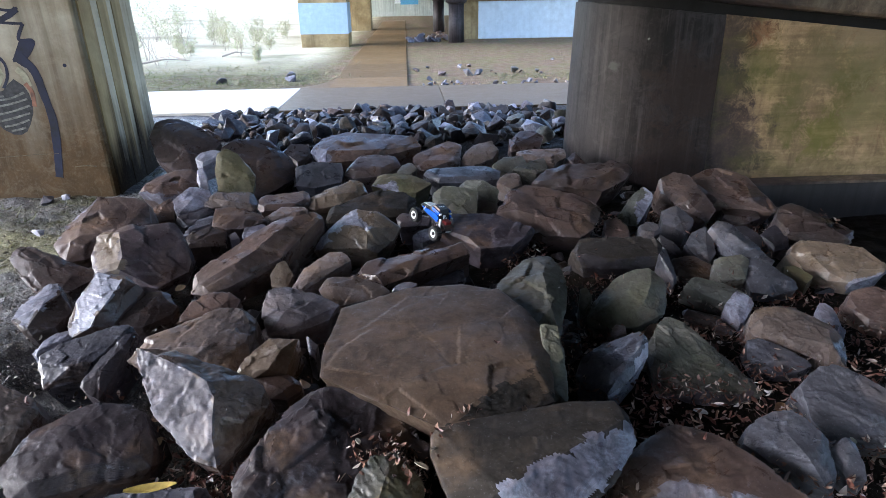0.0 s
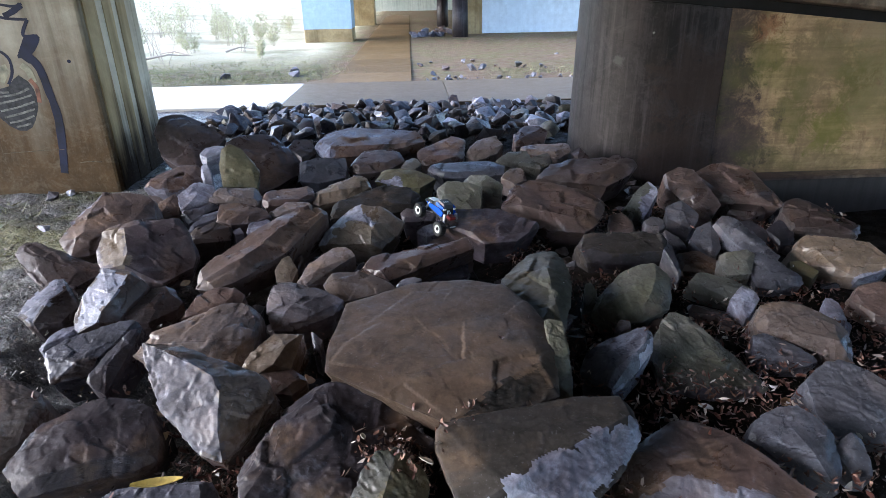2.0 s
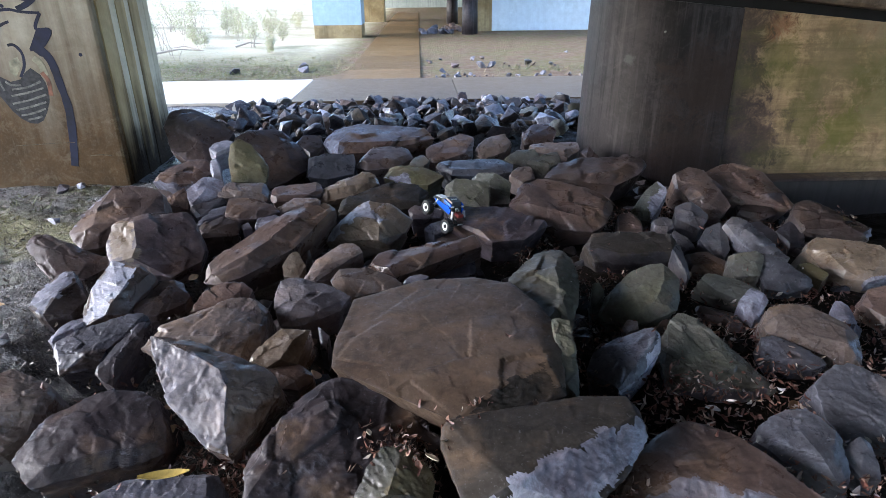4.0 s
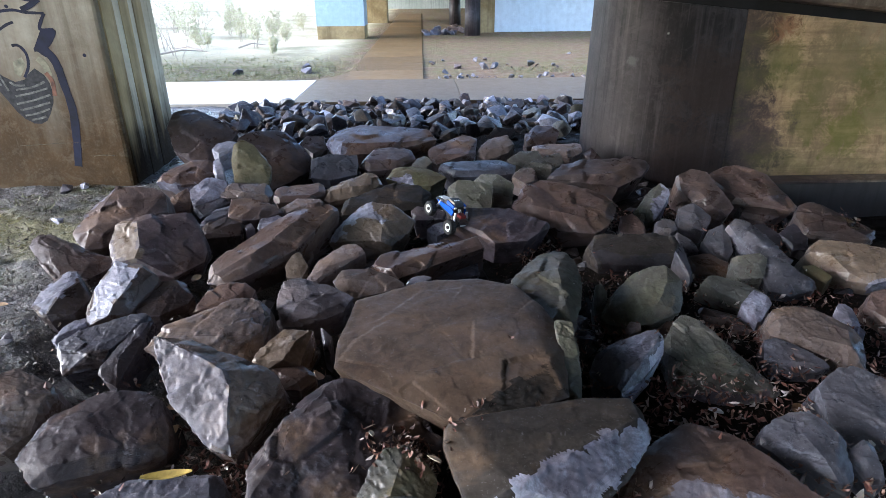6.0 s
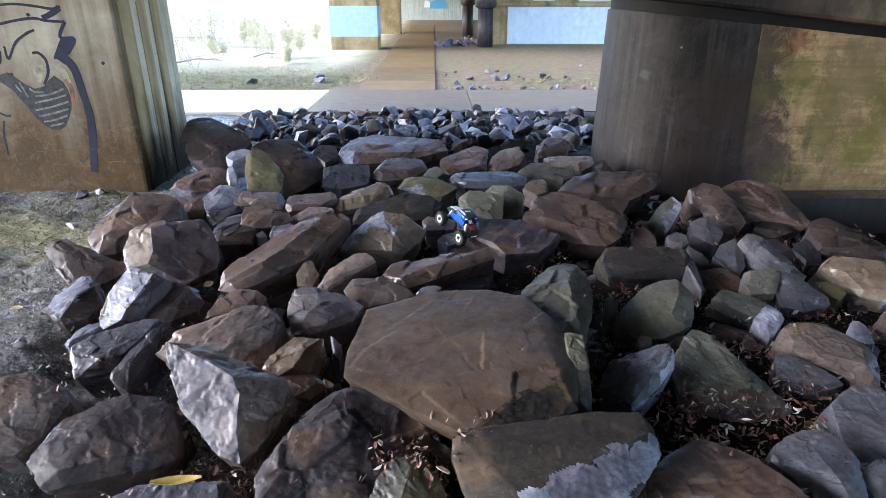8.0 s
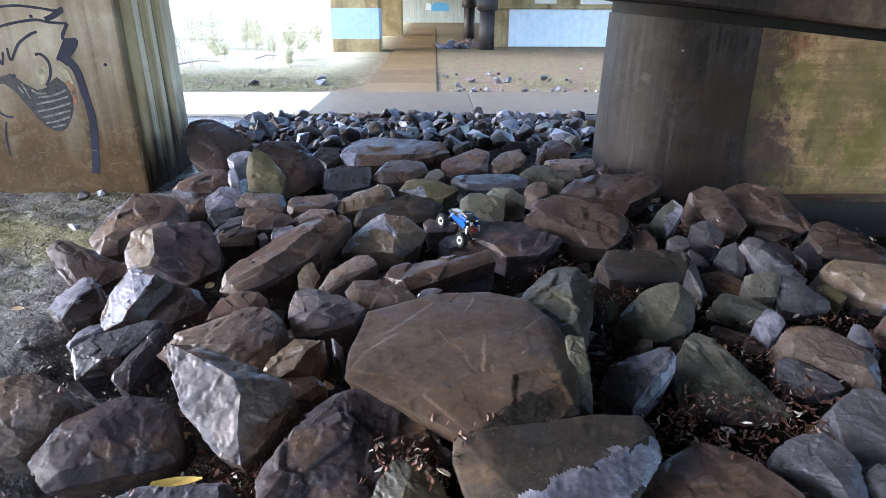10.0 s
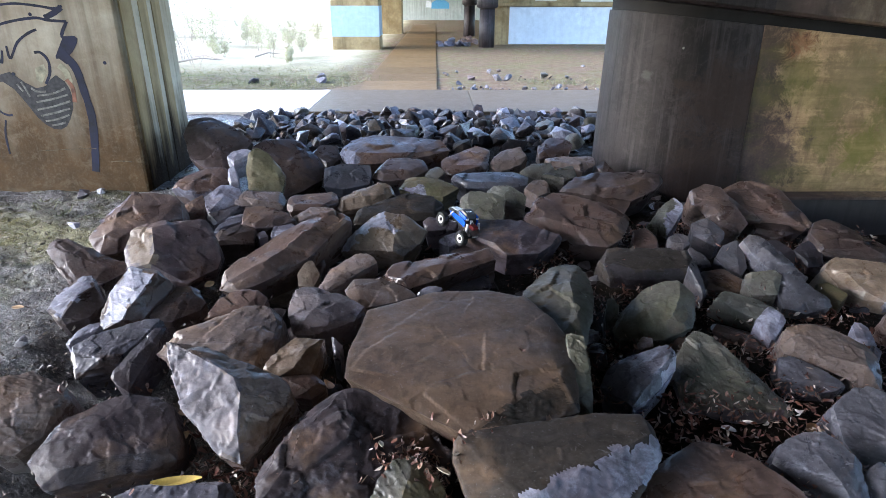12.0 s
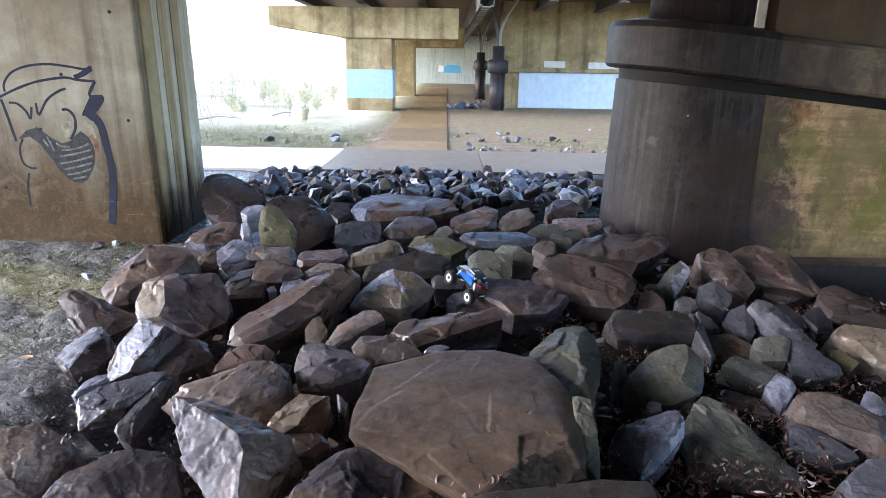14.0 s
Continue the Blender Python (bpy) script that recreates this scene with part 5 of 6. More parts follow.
stone("deep", (-1.16, 6.21, 0.22), 0.181, (-0.11, 0.59), 0.06, ((4, 0.78), (61, 1), (126, 0.94), (162, 0.85), (276, 0.79)), grit=0.5, chips=2)
stone("blue", (-0.85, 5.54, 0.20), 0.237, (-0.11, 0.69), 0.06, ((15, 0.91), (38, 1), (121, 0.59), (167, 0.93), (210, 0.97), (254, 0.55), (346, 0.86)), crest=((179, 0.62, 0.024),), grit=0.35, chips=1)
stone("brown", (-0.45, 6.27, 0.28), 0.572, (-0.03, 0.40), 0.06, ((3, 1), (23, 0.87), (55, 0.49), (129, 0.55), (161, 0.82), (184, 0.98), (210, 0.84), (242, 0.41), (345, 0.56)), crest=((199, 0.73, 0.05), (318, 0.26, 0.05)), grit=0.5, chips=2, facing=("pale", (-0.8, -0.5, 0.2), 0.7))
stone("deep", (-0.36, 5.72, 0.22), 0.281, (-0.03, 0.50), 0.1, ((2, 0.95), (37, 0.9), (130, 0.68), (180, 0.8), (202, 1), (222, 0.78), (311, 0.54)), grit=0.5, chips=2)
stone("green", (-0.02, 5.63, 0.22), 0.109, (-0.00, 0.50), 0.06, ((70, 0.75), (134, 0.55), (209, 1), (298, 0.8), (354, 0.87)), grit=0.5, chips=2)
stone("brown", (0.29, 6.01, 0.24), 0.268, (0.03, 0.55), 0.06, ((24, 0.99), (55, 0.86), (150, 0.6), (182, 0.87), (208, 1), (230, 0.87), (334, 0.87)), crest=((214, 0.61, 0.035), (319, 0.69, 0.046)), grit=0.5, chips=2)
stone("tan", (0.73, 6.02, 0.24), 0.210, (0.07, 0.55), 0.1, ((12, 0.94), (45, 1), (100, 0.66), (157, 0.66), (197, 0.96), (234, 0.86), (332, 0.67)), grit=0.5, chips=2)
stone("blue", (0.49, 5.41, 0.20), 0.359, (0.04, 0.40), 0.06, ((6, 1), (26, 0.64), (68, 0.27), (156, 0.79), (173, 0.98), (204, 0.66), (321, 0.49), (345, 0.94)), grit=0.35, chips=2)
stone("green", (0.97, 5.64, 0.22), 0.175, (0.08, 0.49), 0.06, ((32, 1), (108, 0.57), (179, 0.97), (268, 0.63), (354, 0.96)), grit=0.5, chips=2)
stone("green", (1.17, 5.55, 0.23), 0.170, (0.10, 0.49), 0.06, ((30, 0.92), (150, 0.46), (190, 1), (286, 0.63), (339, 0.96)), grit=0.5, chips=2)
stone("tan", (1.33, 5.83, 0.25), 0.246, (0.10, 0.44), 0.06, ((16, 0.96), (110, 0.49), (157, 1), (183, 0.76), (310, 0.64), (350, 0.96)), grit=0.5, chips=2)
stone("brown", (1.30, 6.48, 0.26), 0.214, (0.10, 0.49), 0.06, ((5, 0.86), (38, 0.83), (103, 0.75), (164, 0.84), (213, 1), (309, 0.84)), grit=0.5, chips=2)
stone("brown", (1.67, 5.77, 0.22), 0.114, (0.14, 0.48), 0.06, ((80, 0.99), (158, 0.76), (242, 1), (313, 0.9)), grit=0.5, chips=2)


# ---------------------------------------------------------------- loose stones
SMALL = []
for i in range(14):
    bm = bmesh.new()
    rnd = random.Random(900 + i)
    for _ in range(15):
        d = Vector((rnd.gauss(0, 1), rnd.gauss(0, 1), rnd.gauss(0, 1))).normalized()
        bm.verts.new((d.x * rnd.uniform(0.85, 1.2), d.y * rnd.uniform(0.6, 0.95), d.z * rnd.uniform(0.45, 0.75)))
    bmesh.ops.convex_hull(bm, input=bm.verts)
    bmesh.ops.delete(bm, geom=[v for v in bm.verts if not v.link_faces], context='VERTS')
    roughen(bm, 0.22, 0.06, 50 + i, 0.14, 0.6)
    SMALL.append(bm)
TONES = ["wet", "wet", "mud", "deep", "mud", "olive", "film", "brown", "dark", "olive", "deep", "mud", "dark", "wet", "olive", "green", "mud", "deep", "drab", "grey", "white"]
SMALL_MESH = {}
for i, bm in enumerate(SMALL):
    for tone in sorted(set(TONES)):
        SMALL_MESH[i, tone] = finish(bm.copy(), "loose_stone", ROCK[tone], 32)
    bm.free()
STONE_WORDS = {"wet": "black wet broken stone", "deep": "small dark brown broken stone", "dark": "small dark wet broken stone", "grey": "small grey broken stone", "green": "small grey-green broken stone", "film": "small mossy olive broken stone", "olive": "small dark olive broken stone", "mud": "small muddy dark stone", "brown": "small brown broken stone",
               "drab": "small drab grey-brown broken stone", "white": "small whitish broken stone"}


def loose(tone, x, y, z, size, rnd, where, group, tilt=50):
    ob = new("loose_stone", SMALL_MESH[rnd.randrange(14), tone])
    ob.matrix_basis = pose(x, y, z, rnd.uniform(-tilt, tilt), rnd.uniform(-tilt, tilt), rnd.uniform(0, 360)) @ Matrix.Diagonal((size, size, size, 1))
    return tagged(ob, STONE_WORDS[tone] + " " + where, "stone", group)


def heap(name, rows, label):
    """Stones too many to count, as one mesh: rows of tone, place, size."""
    tones = sorted({row[0] for row in rows})
    verts, faces, slots = [], [], []
    for tone, x, y, z, size in rows:
        me = SMALL_MESH[rnd.randrange(14), tone]
        m = pose(x, y, z, rnd.uniform(-50, 50), rnd.uniform(-50, 50), rnd.uniform(0, 360)) @ Matrix.Diagonal((size, size, size, 1))
        k = len(verts)
        verts += [tuple(m @ v.co) for v in me.vertices]
        faces += [tuple(k + i for i in f.vertices) for f in me.polygons]
        slots += [tones.index(tone)] * len(me.polygons)
    me = bpy.data.meshes.new(name)
    me.from_pydata(verts, [], faces)
    for tone in tones:
        me.materials.append(ROCK[tone])
    me.polygons.foreach_set("material_index", slots)
    return tagged(new(name, me), label, "stones", kind="stuff")


rnd = random.Random(5)
rows = []
# band of riprap between the boulders and the footpath
for row in range(11):
    y = 7.2 + row * 0.275
    x = -2.75 - 0.12 * (row % 2)
    while x < 2.45:
        s = rnd.uniform(0.06, 0.13) if rnd.random() < 0.6 else rnd.uniform(0.13, 0.22)
        if y > 7.9 or (-1.7 < x < 1.6):
            loose(rnd.choice(TONES), x + rnd.uniform(-0.06, 0.06), y + rnd.uniform(-0.08, 0.08), 0.03 + 0.15 * max(0, (9.6 - y) / 2.5) * rnd.uniform(0.5, 1.2), s, rnd, "beside the footpath", "riprap beside the footpath", 42)
        x += s * rnd.uniform(1.5, 2.2)
for i in range(260):
    rows.append((rnd.choice(["wet", "dark", "deep", "olive"]), rnd.uniform(-2.8, 2.3), rnd.uniform(7.4, 10.05), rnd.uniform(-0.06, 0.04), rnd.uniform(0.07, 0.14)))
# stones low in the gaps between the boulders, mostly blackened to deepen the shade
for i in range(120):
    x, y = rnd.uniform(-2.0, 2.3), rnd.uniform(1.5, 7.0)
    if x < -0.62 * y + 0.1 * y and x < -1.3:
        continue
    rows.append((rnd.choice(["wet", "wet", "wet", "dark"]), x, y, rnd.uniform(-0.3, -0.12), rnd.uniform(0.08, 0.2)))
# broken stones filling the hollows of the pile
for i in range(290):
    x, y = (rnd.uniform(0.75, 3.1), rnd.uniform(2.2, 5.6)) if i % 3 else (rnd.uniform(-1.9, 1.2), rnd.uniform(2.3, 6.6))
    if x < -0.5 * y or x > 0.85 * y:
        continue
    rows.append((rnd.choice(["dark", "deep", "deep", "brown", "drab", "wet"]), x, y, rnd.uniform(-0.17, -0.03), rnd.uniform(0.07, 0.17)))
heap("rubble", rows, "wet broken stones low between the boulders, darkened for shade")
# stones strewn on the dirt beyond the footpath
for i in range(34):
    x = rnd.uniform(0.1, 3.6)
    loose(rnd.choice(["drab", "brown", "dark", "brown", "drab", "deep", "grey"]), x, rnd.uniform(12.85, 13.35) if i < 24 else rnd.uniform(13.6, 16.5), 0.02, rnd.uniform(0.03, 0.09), rnd, "on the dirt", "stones on the dirt")
for x, y, s, tone in ((0.85, 14.8, 0.15, "brown"), (1.45, 14.6, 0.15, "drab"), (1.7, 14.7, 0.14, "dark"), (1.4, 16.2, 0.11, "drab"), (2.65, 15.2, 0.15, "green"),
                      (3.2, 15.0, 0.08, "drab"), (4.2, 17.8, 0.08, "grey"), (4.5, 14.3, 0.2, "dark"), (-2.62, 14.2, 0.19, "dark"), (-4.1, 14.0, 0.14, "dark"), (-2.75, 15.0, 0.13, "grey")):
    loose(tone, x, y, s * 0.3, s, rnd, "on the dirt", "stones on the dirt", 25)
# pale stones and lumps on the mud
for x, y, s, tone in ((-3.05, 4.75, 0.055, "white"), (-3.45, 5.65, 0.08, "dark"), (-3.3, 5.7, 0.06, "white"), (-2.05, 2.45, 0.05, "grey"), (-2.3, 2.9, 0.06, "dark")):
    loose(tone, x, y, 0.005, s, rnd, "on the mud", "stones on the mud", 20)
# dark stones under the far column
for i in range(16):
    loose(rnd.choice(["dark", "grey", "brown"]), rnd.uniform(0.15, 1.7), rnd.uniform(25.5, 29), 0.08, rnd.uniform(0.15, 0.3), rnd, "by the far column", "stones by the far column")


# ---------------------------------------------------------------- leaf litter and grass
def leaf_material(name, colors):
    k = Mat(name)
    g = k.node("ShaderNodeNewGeometry")
    n = len(colors)
    c = k.ramp(g.outputs["Random Per Island"], [(i / (n - 1), col) for i, col in enumerate(colors)])
    f = k.noise(k.coords(local=False), 60, 3)
    return k.done(k.mix(k.math('MULTIPLY', f, 0.5), c, (0.03, 0.02, 0.015)), 0.42)


LEAF = leaf_material("dead_leaves", [(0.05, 0.02, 0.015), (0.2, 0.07, 0.05), (0.11, 0.04, 0.03), (0.3, 0.15, 0.1), (0.09, 0.045, 0.038), (0.22, 0.1, 0.07), (0.42, 0.32, 0.26), (0.75, 0.7, 0.66)])
MUD_BITS = leaf_material("mud_bits", [(0.02, 0.016, 0.014), (0.05, 0.035, 0.025), (0.03, 0.025, 0.02), (0.09, 0.07, 0.05), (0.04, 0.03, 0.024), (0.16, 0.13, 0.1), (0.05, 0.04, 0.03), (0.35, 0.32, 0.27)])
GRASS = leaf_material("grass_blades", [(0.09, 0.12, 0.03), (0.15, 0.17, 0.06), (0.24, 0.215, 0.1), (0.125, 0.155, 0.045)])
# leaf colours lifted far up to paint the glare of the open side
BRUSH = leaf_material("brush_leaves", [(0.58, 0.58, 0.32), (0.66, 0.62, 0.42), (0.62, 0.56, 0.42), (0.52, 0.6, 0.3)])


def litter(name, places, size, material, label, category, blade=False):
    """Many small bent leaves or blades in one mesh."""
    verts, faces = [], []
    rnd = random.Random(len(places))
    for x, y, z in places:
        s = rnd.uniform(*size)
        m = pose(x, y, z, 0, 0, rnd.uniform(0, 360)) @ pose(0, 0, 0, rnd.gauss(0, 42), rnd.gauss(0, 42), 0)
        k = len(verts)
        if blade:
            pts = [(-s * 0.05, 0, 0), (s * 0.05, 0, 0), (s * 0.03, s * 0.25, s * 0.6), (0, s * 0.5, s)]
            faces.append((k, k + 1, k + 2, k + 3))
        else:
            w, c = rnd.uniform(0.06, 0.24), rnd.uniform(-0.2, 0.7)
            j = [rnd.uniform(0.6, 1.2) for _ in range(6)]
            pts = [(-s / 2 * j[0], 0, c * s * 0.5), (-s * 0.1, -w * s * j[1], c * s * 0.4), (s * 0.3, -w * s * 0.7 * j[2], c * s * 0.3), (s / 2 * j[3], 0, c * s * 0.6), (s * 0.25, w * s * 0.8 * j[4], c * s * 0.5), (-s * 0.15, w * s * j[5], c * s * 0.2), (0, 0, 0)]
            faces += [(k + a, k + b, k + 6) for a, b in ((0, 1), (1, 2), (2, 3), (3, 4), (4, 5), (5, 0))]
        verts += [tuple(m @ Vector(p)) for p in pts]
    me = bpy.data.meshes.new(name)
    me.from_pydata(verts, [], faces)
    me.materials.append(material)
    return tagged(new(name, me), label, category, kind="stuff")


rnd = random.Random(11)
spots = []
for i in range(22000):
    x, y = rnd.uniform(0.45, 3.7), rnd.uniform(1.0, 5.2)
    edge = 0.35 * noise.noise(Vector((x * 2.1, y * 2.1, 8)))
    if y + edge < 1.35 or x + edge > 3.35 + rnd.gauss(0, 0.1) or y + edge > 5.0:
        continue
    if noise.noise(Vector((x * 1.7, y * 1.7, 4))) > (-0.45 if y < 2.9 else 0.12):
        spots.append((x, y, rnd.uniform(-0.01, 0.06) + (0.03 if y < 2.7 else 0)))
for i in range(2200):
    spots.append((rnd.gauss(-0.8, 0.28), rnd.gauss(1.9, 0.25), rnd.uniform(-0.16, 0.0)))
for i in range(700):
    spots.append((rnd.uniform(-0.6, 1.0), rnd.uniform(2.6, 4.4), rnd.uniform(-0.25, 0.04)))
for i in range(160):
    spots.append((rnd.gauss(0.28, 0.22), rnd.gauss(1.95, 0.12), rnd.uniform(-0.05, 0.12)))
for cx, cy, n in ((-1.45, 2.25, 160), (-1.3, 2.05, 120), (-1.75, 4.0, 30), (-1.15, 3.3, 40)):
    for i in range(n):
        spots.append((rnd.gauss(cx, 0.1), rnd.gauss(cy, 0.1), rnd.uniform(-0.1, 0.05)))
for cx, cy, sx, sy, n in ((-0.1, 1.82, 0.09, 0.045, 170), (-0.02, 1.75, 0.04, 0.04, 70), (0.19, 1.89, 0.025, 0.015, 9), (1.2, 2.2, 0.4, 0.35, 30), (1.7, 3.2, 0.5, 0.6, 40), (0.5, 3.5, 0.3, 0.25, 12), (-0.8, 2.0, 0.4, 0.3, 18)):
    for i in range(n):
        x, y = rnd.gauss(cx, sx), rnd.gauss(cy, sy)
        spots.append((x, y, lie_on(x, y, -0.05) + 0.008))
litter("leaf_litter", spots, (0.012, 0.055), LEAF, "wet red-brown dead leaves and bark scraps between the boulders", "leaf litter")
litter("mud_litter", [(rnd.uniform(-4.5, -1.2), rnd.uniform(1.8, 5.6), rnd.uniform(-0.03, 0.005)) for _ in range(8500)], (0.006, 0.042), MUD_BITS, "bits of dead leaf and bark on the mud", "leaf litter")
tufts = []
for cx, cy, r, n in ((-3.6, 13.7, 0.9, 500), (-2.4, 14.6, 0.7, 350), (-5.6, 14.2, 1.3, 600), (-7.5, 15.5, 1.8, 700), (3.4, 14.0, 0.7, 260), (4.8, 14.0, 0.8, 260), (2.6, 14.3, 0.4, 120), (-4.5, 16.5, 1.6, 400)):
    for i in range(n):
        tufts.append((rnd.gauss(cx, r), max(12.85, rnd.gauss(cy, r * 0.45)), 0.0))
for cx, cy in ((-3.64, 5.2), (-3.7, 5.45), (-3.35, 5.1), (-3.9, 5.0)):
    for i in range(14):
        tufts.append((rnd.gauss(cx, 0.06), rnd.gauss(cy, 0.05), -0.02))
litter("grass", tufts, (0.05, 0.13), GRASS, "thin patchy yellow-green grass beside the footpath", "grass", blade=True)



def fallen_leaf(x, y, z, length, width, turn, tip, color, label):
    """One curled dead leaf with a mid rib."""
    bm = bmesh.new()
    rows = []
    for i in range(9):
        t = i / 8
        w = width * math.sin(math.pi * (0.06 + 0.9 * t)) ** 0.8
        lift = 0.25 * length * (t - 0.5) ** 2
        rows.append([bm.verts.new((length * (t - 0.5), s * w, lift + abs(s) * w * 0.5 + up)) for s, up in ((-1, 0), (0, 0), (1, 0), (1, 0.003), (0, 0.003), (-1, 0.003))])
    for a, c in zip(rows, rows[1:]):
        for j in range(6):
            bm.faces.new((a[j], a[(j + 1) % 6], c[(j + 1) % 6], c[j]))
    bmesh.ops.recalc_face_normals(bm, faces=bm.faces)
    ob = part("fallen_leaf", bm, plain("leaf_" + label.split()[0], color, 0.6, grain=0.25, scale=25), smooth=60)
    ob.matrix_basis = pose(x, y, z, tip, 0, turn)
    return tagged(ob, label, "leaf", "single leaves on the boulders")


fallen_leaf(-0.91, 1.61, 0.215, 0.17, 0.018, 8, 10, (0.4, 0.28, 0.06), "yellow withered reed leaf lying on a boulder")
fallen_leaf(-1.39, 3.29, 0.155, 0.07, 0.02, 60, 30, (0.42, 0.27, 0.15), "tan curled dead leaf caught between boulders")
fallen_leaf(-1.11, 2.07, 0.015, 0.09, 0.02, 70, 25, (0.25, 0.17, 0.08), "olive dead leaf among the litter")
fallen_leaf(-1.14, 2.22, 0.035, 0.07, 0.02, 20, 15, (0.3, 0.21, 0.12), "tan curled dead leaf among the litter")
fallen_leaf(-0.22, 1.77, 0.235, 0.035, 0.01, 110, 20, (0.6, 0.5, 0.36), "pale bark scrap lying on a boulder")
fallen_leaf(0.01, 1.70, 0.165, 0.06, 0.016, 140, 25, (0.55, 0.47, 0.36), "pale bark scrap lying on a boulder")
fallen_leaf(1.59, 2.05, 0.065, 0.07, 0.02, 30, 15, (0.32, 0.18, 0.09), "tan curled dead leaf among the litter")
fallen_leaf(1.23, 2.04, 0.065, 0.06, 0.022, 150, 10, (0.35, 0.38, 0.42), "grey flat leaf among the litter")
fallen_leaf(-2.52, 3.21, 0.045, 0.07, 0.016, 5, 10, (0.45, 0.3, 0.16), "tan curled dead leaf on the mud")
fallen_leaf(-0.53, 2.38, 0.065, 0.06, 0.03, 100, 40, (0.35, 0.22, 0.12), "tan curled dead leaf caught between boulders")
fallen_leaf(2.03, 3.99, 0.115, 0.06, 0.012, 100, 40, (0.4, 0.2, 0.15), "reddish bark scrap caught between boulders")

# ---------------------------------------------------------------- brush on the open side
BARK = plain("bark_grey_brown", (0.33, 0.28, 0.23), 0.8)


def shrub(x, y, z, height, seed, leafy):
    rnd = random.Random(seed)
    root = new("shrub")
    root.location = (x, y, z)
    tagged(root, "thin bare spring shrub with sparse pale leaves" if leafy else "bare thin sapling stems on the bank", "shrub", "shrubs on the bank")
    leaves = []
    for i in range(6 if leafy else 3):
        bm = bmesh.new()
        p = Vector((rnd.uniform(-0.1, 0.1), rnd.uniform(-0.1, 0.1), -0.1))
        d = Vector((rnd.uniform(-0.35, 0.35), rnd.uniform(-0.3, 0.3), 1)).normalized()
        w = rnd.uniform(0.006, 0.012) * height
        for j in range(5):
            q = p + d * height * 0.22
            tube(bm, p, q, w, w * 0.75, 6)
            if j > 0:
                e = q + Vector((rnd.uniform(-1, 1), rnd.uniform(-1, 1), 0.5)).normalized() * height * 0.25
                tube(bm, q, e, w * 0.5, w * 0.2, 5)
                leaves += [tuple(q.lerp(e, rnd.uniform(0.2, 1.1)) + Vector((rnd.gauss(0, 0.08), rnd.gauss(0, 0.08), rnd.gauss(0, 0.08))) * height) for _ in range(26)]
            d = (d + Vector((rnd.uniform(-0.3, 0.3), rnd.uniform(-0.3, 0.3), 0.05))).normalized()
            p, w = q, w * 0.75
        part("stem", bm, BARK, root)
    if leafy:
        crown = litter("crown", leaves, (0.05, 0.11), BRUSH, "sparse spring leaves, coloured pale as washed out by daylight", "")
        crown.parent = root
        del crown["kind"]
    return root


for i, (x, y, h, leafy) in enumerate(((-7.0, 18.0, 1.1, False), (-7.6, 19.0, 1.2, False), (-6.6, 17.2, 0.9, False), (-8.2, 24.0, 1.2, True), (-7.2, 25.5, 0.9, True), (-9.3, 24.5, 1.3, True), (-6.2, 27.0, 0.8, True), (-11.0, 26.0, 1.3, True), (-5.4, 29.0, 0.7, True), (-12.4, 28.0, 1.4, True), (-8.6, 29.0, 1.0, True), (-10.2, 30.0, 1.1, True), *((-4.4 - 0.47 * j, 18.6 + 7.0 * ((j * 7) % 11) / 11, 0.45 + 0.5 * ((j * 3) % 7) / 7, True) for j in range(19)))):
    shrub(x, y, min(3.0, (-5 - x) * 0.06) * min(1, (y - 15) / 8) if x < -5 else 0, h, 40 + i, leafy)
for i, (x, y, a, n) in enumerate(((-7.3, 17.6, 20, 1.3), (-6.4, 18.6, 160, 1.0), (-5.6, 19.5, 40, 0.9))):
    bm = bmesh.new()
    c, s = math.cos(radians(a)), math.sin(radians(a))
    tube(bm, (x, y, 0.12), (x + c * n * 0.5, y + s * n * 0.5, 0.22), 0.03, 0.022, 7)
    tube(bm, (x + c * n * 0.48, y + s * n * 0.48, 0.22), (x + c * n, y + s * n, 0.15), 0.022, 0.008, 7)
    tagged(part("fallen_branch", bm, BARK), "grey fallen branch lying on the bank", "branch", "branches on the bank")

# ---------------------------------------------------------------- spray paint on the near pier
COATS = [0]


def stroke(points, width, material, y=5.8488, name="paint_line", parent=None):
    """A flat ribbon of paint on the pier's face, through a few points (x, z)."""
    COATS[0] += 1
    y -= 0.0001 * COATS[0]  # each coat lies on the last
    pts = [Vector((p[0], 0, p[1])) for p in points]
    fine = []
    for i in range(len(pts) - 1):
        p0, p1, p2, p3 = pts[max(i - 1, 0)], pts[i], pts[i + 1], pts[min(i + 2, len(pts) - 1)]
        for k in range(6):
            t = k / 6
            fine.append(0.5 * ((2 * p1) + (p2 - p0) * t + (2 * p0 - 5 * p1 + 4 * p2 - p3) * t * t + (3 * p1 - p0 - 3 * p2 + p3) * t ** 3))
    fine.append(pts[-1])
    bm = bmesh.new()
    rows = []
    for i, p in enumerate(fine):
        d = (fine[min(i + 1, len(fine) - 1)] - fine[max(i - 1, 0)]).normalized()
        nrm = Vector((-d.z, 0, d.x)) * width * (0.5 + 0.12 * noise.noise(p * 14))
        rows.append([bm.verts.new((q.x, yy, q.z)) for q, yy in ((p - nrm, y), (p + nrm, y), (p + nrm, y + 0.012), (p - nrm, y + 0.012))])
    for a, c in zip(rows, rows[1:]):
        for j in range(4):
            bm.faces.new((a[j], a[(j + 1) % 4], c[(j + 1) % 4], c[j]))
    bm.faces.new(rows[0][::-1])
    bm.faces.new(rows[-1])
    bmesh.ops.recalc_face_normals(bm, faces=bm.faces)
    return part(name, bm, material, parent)


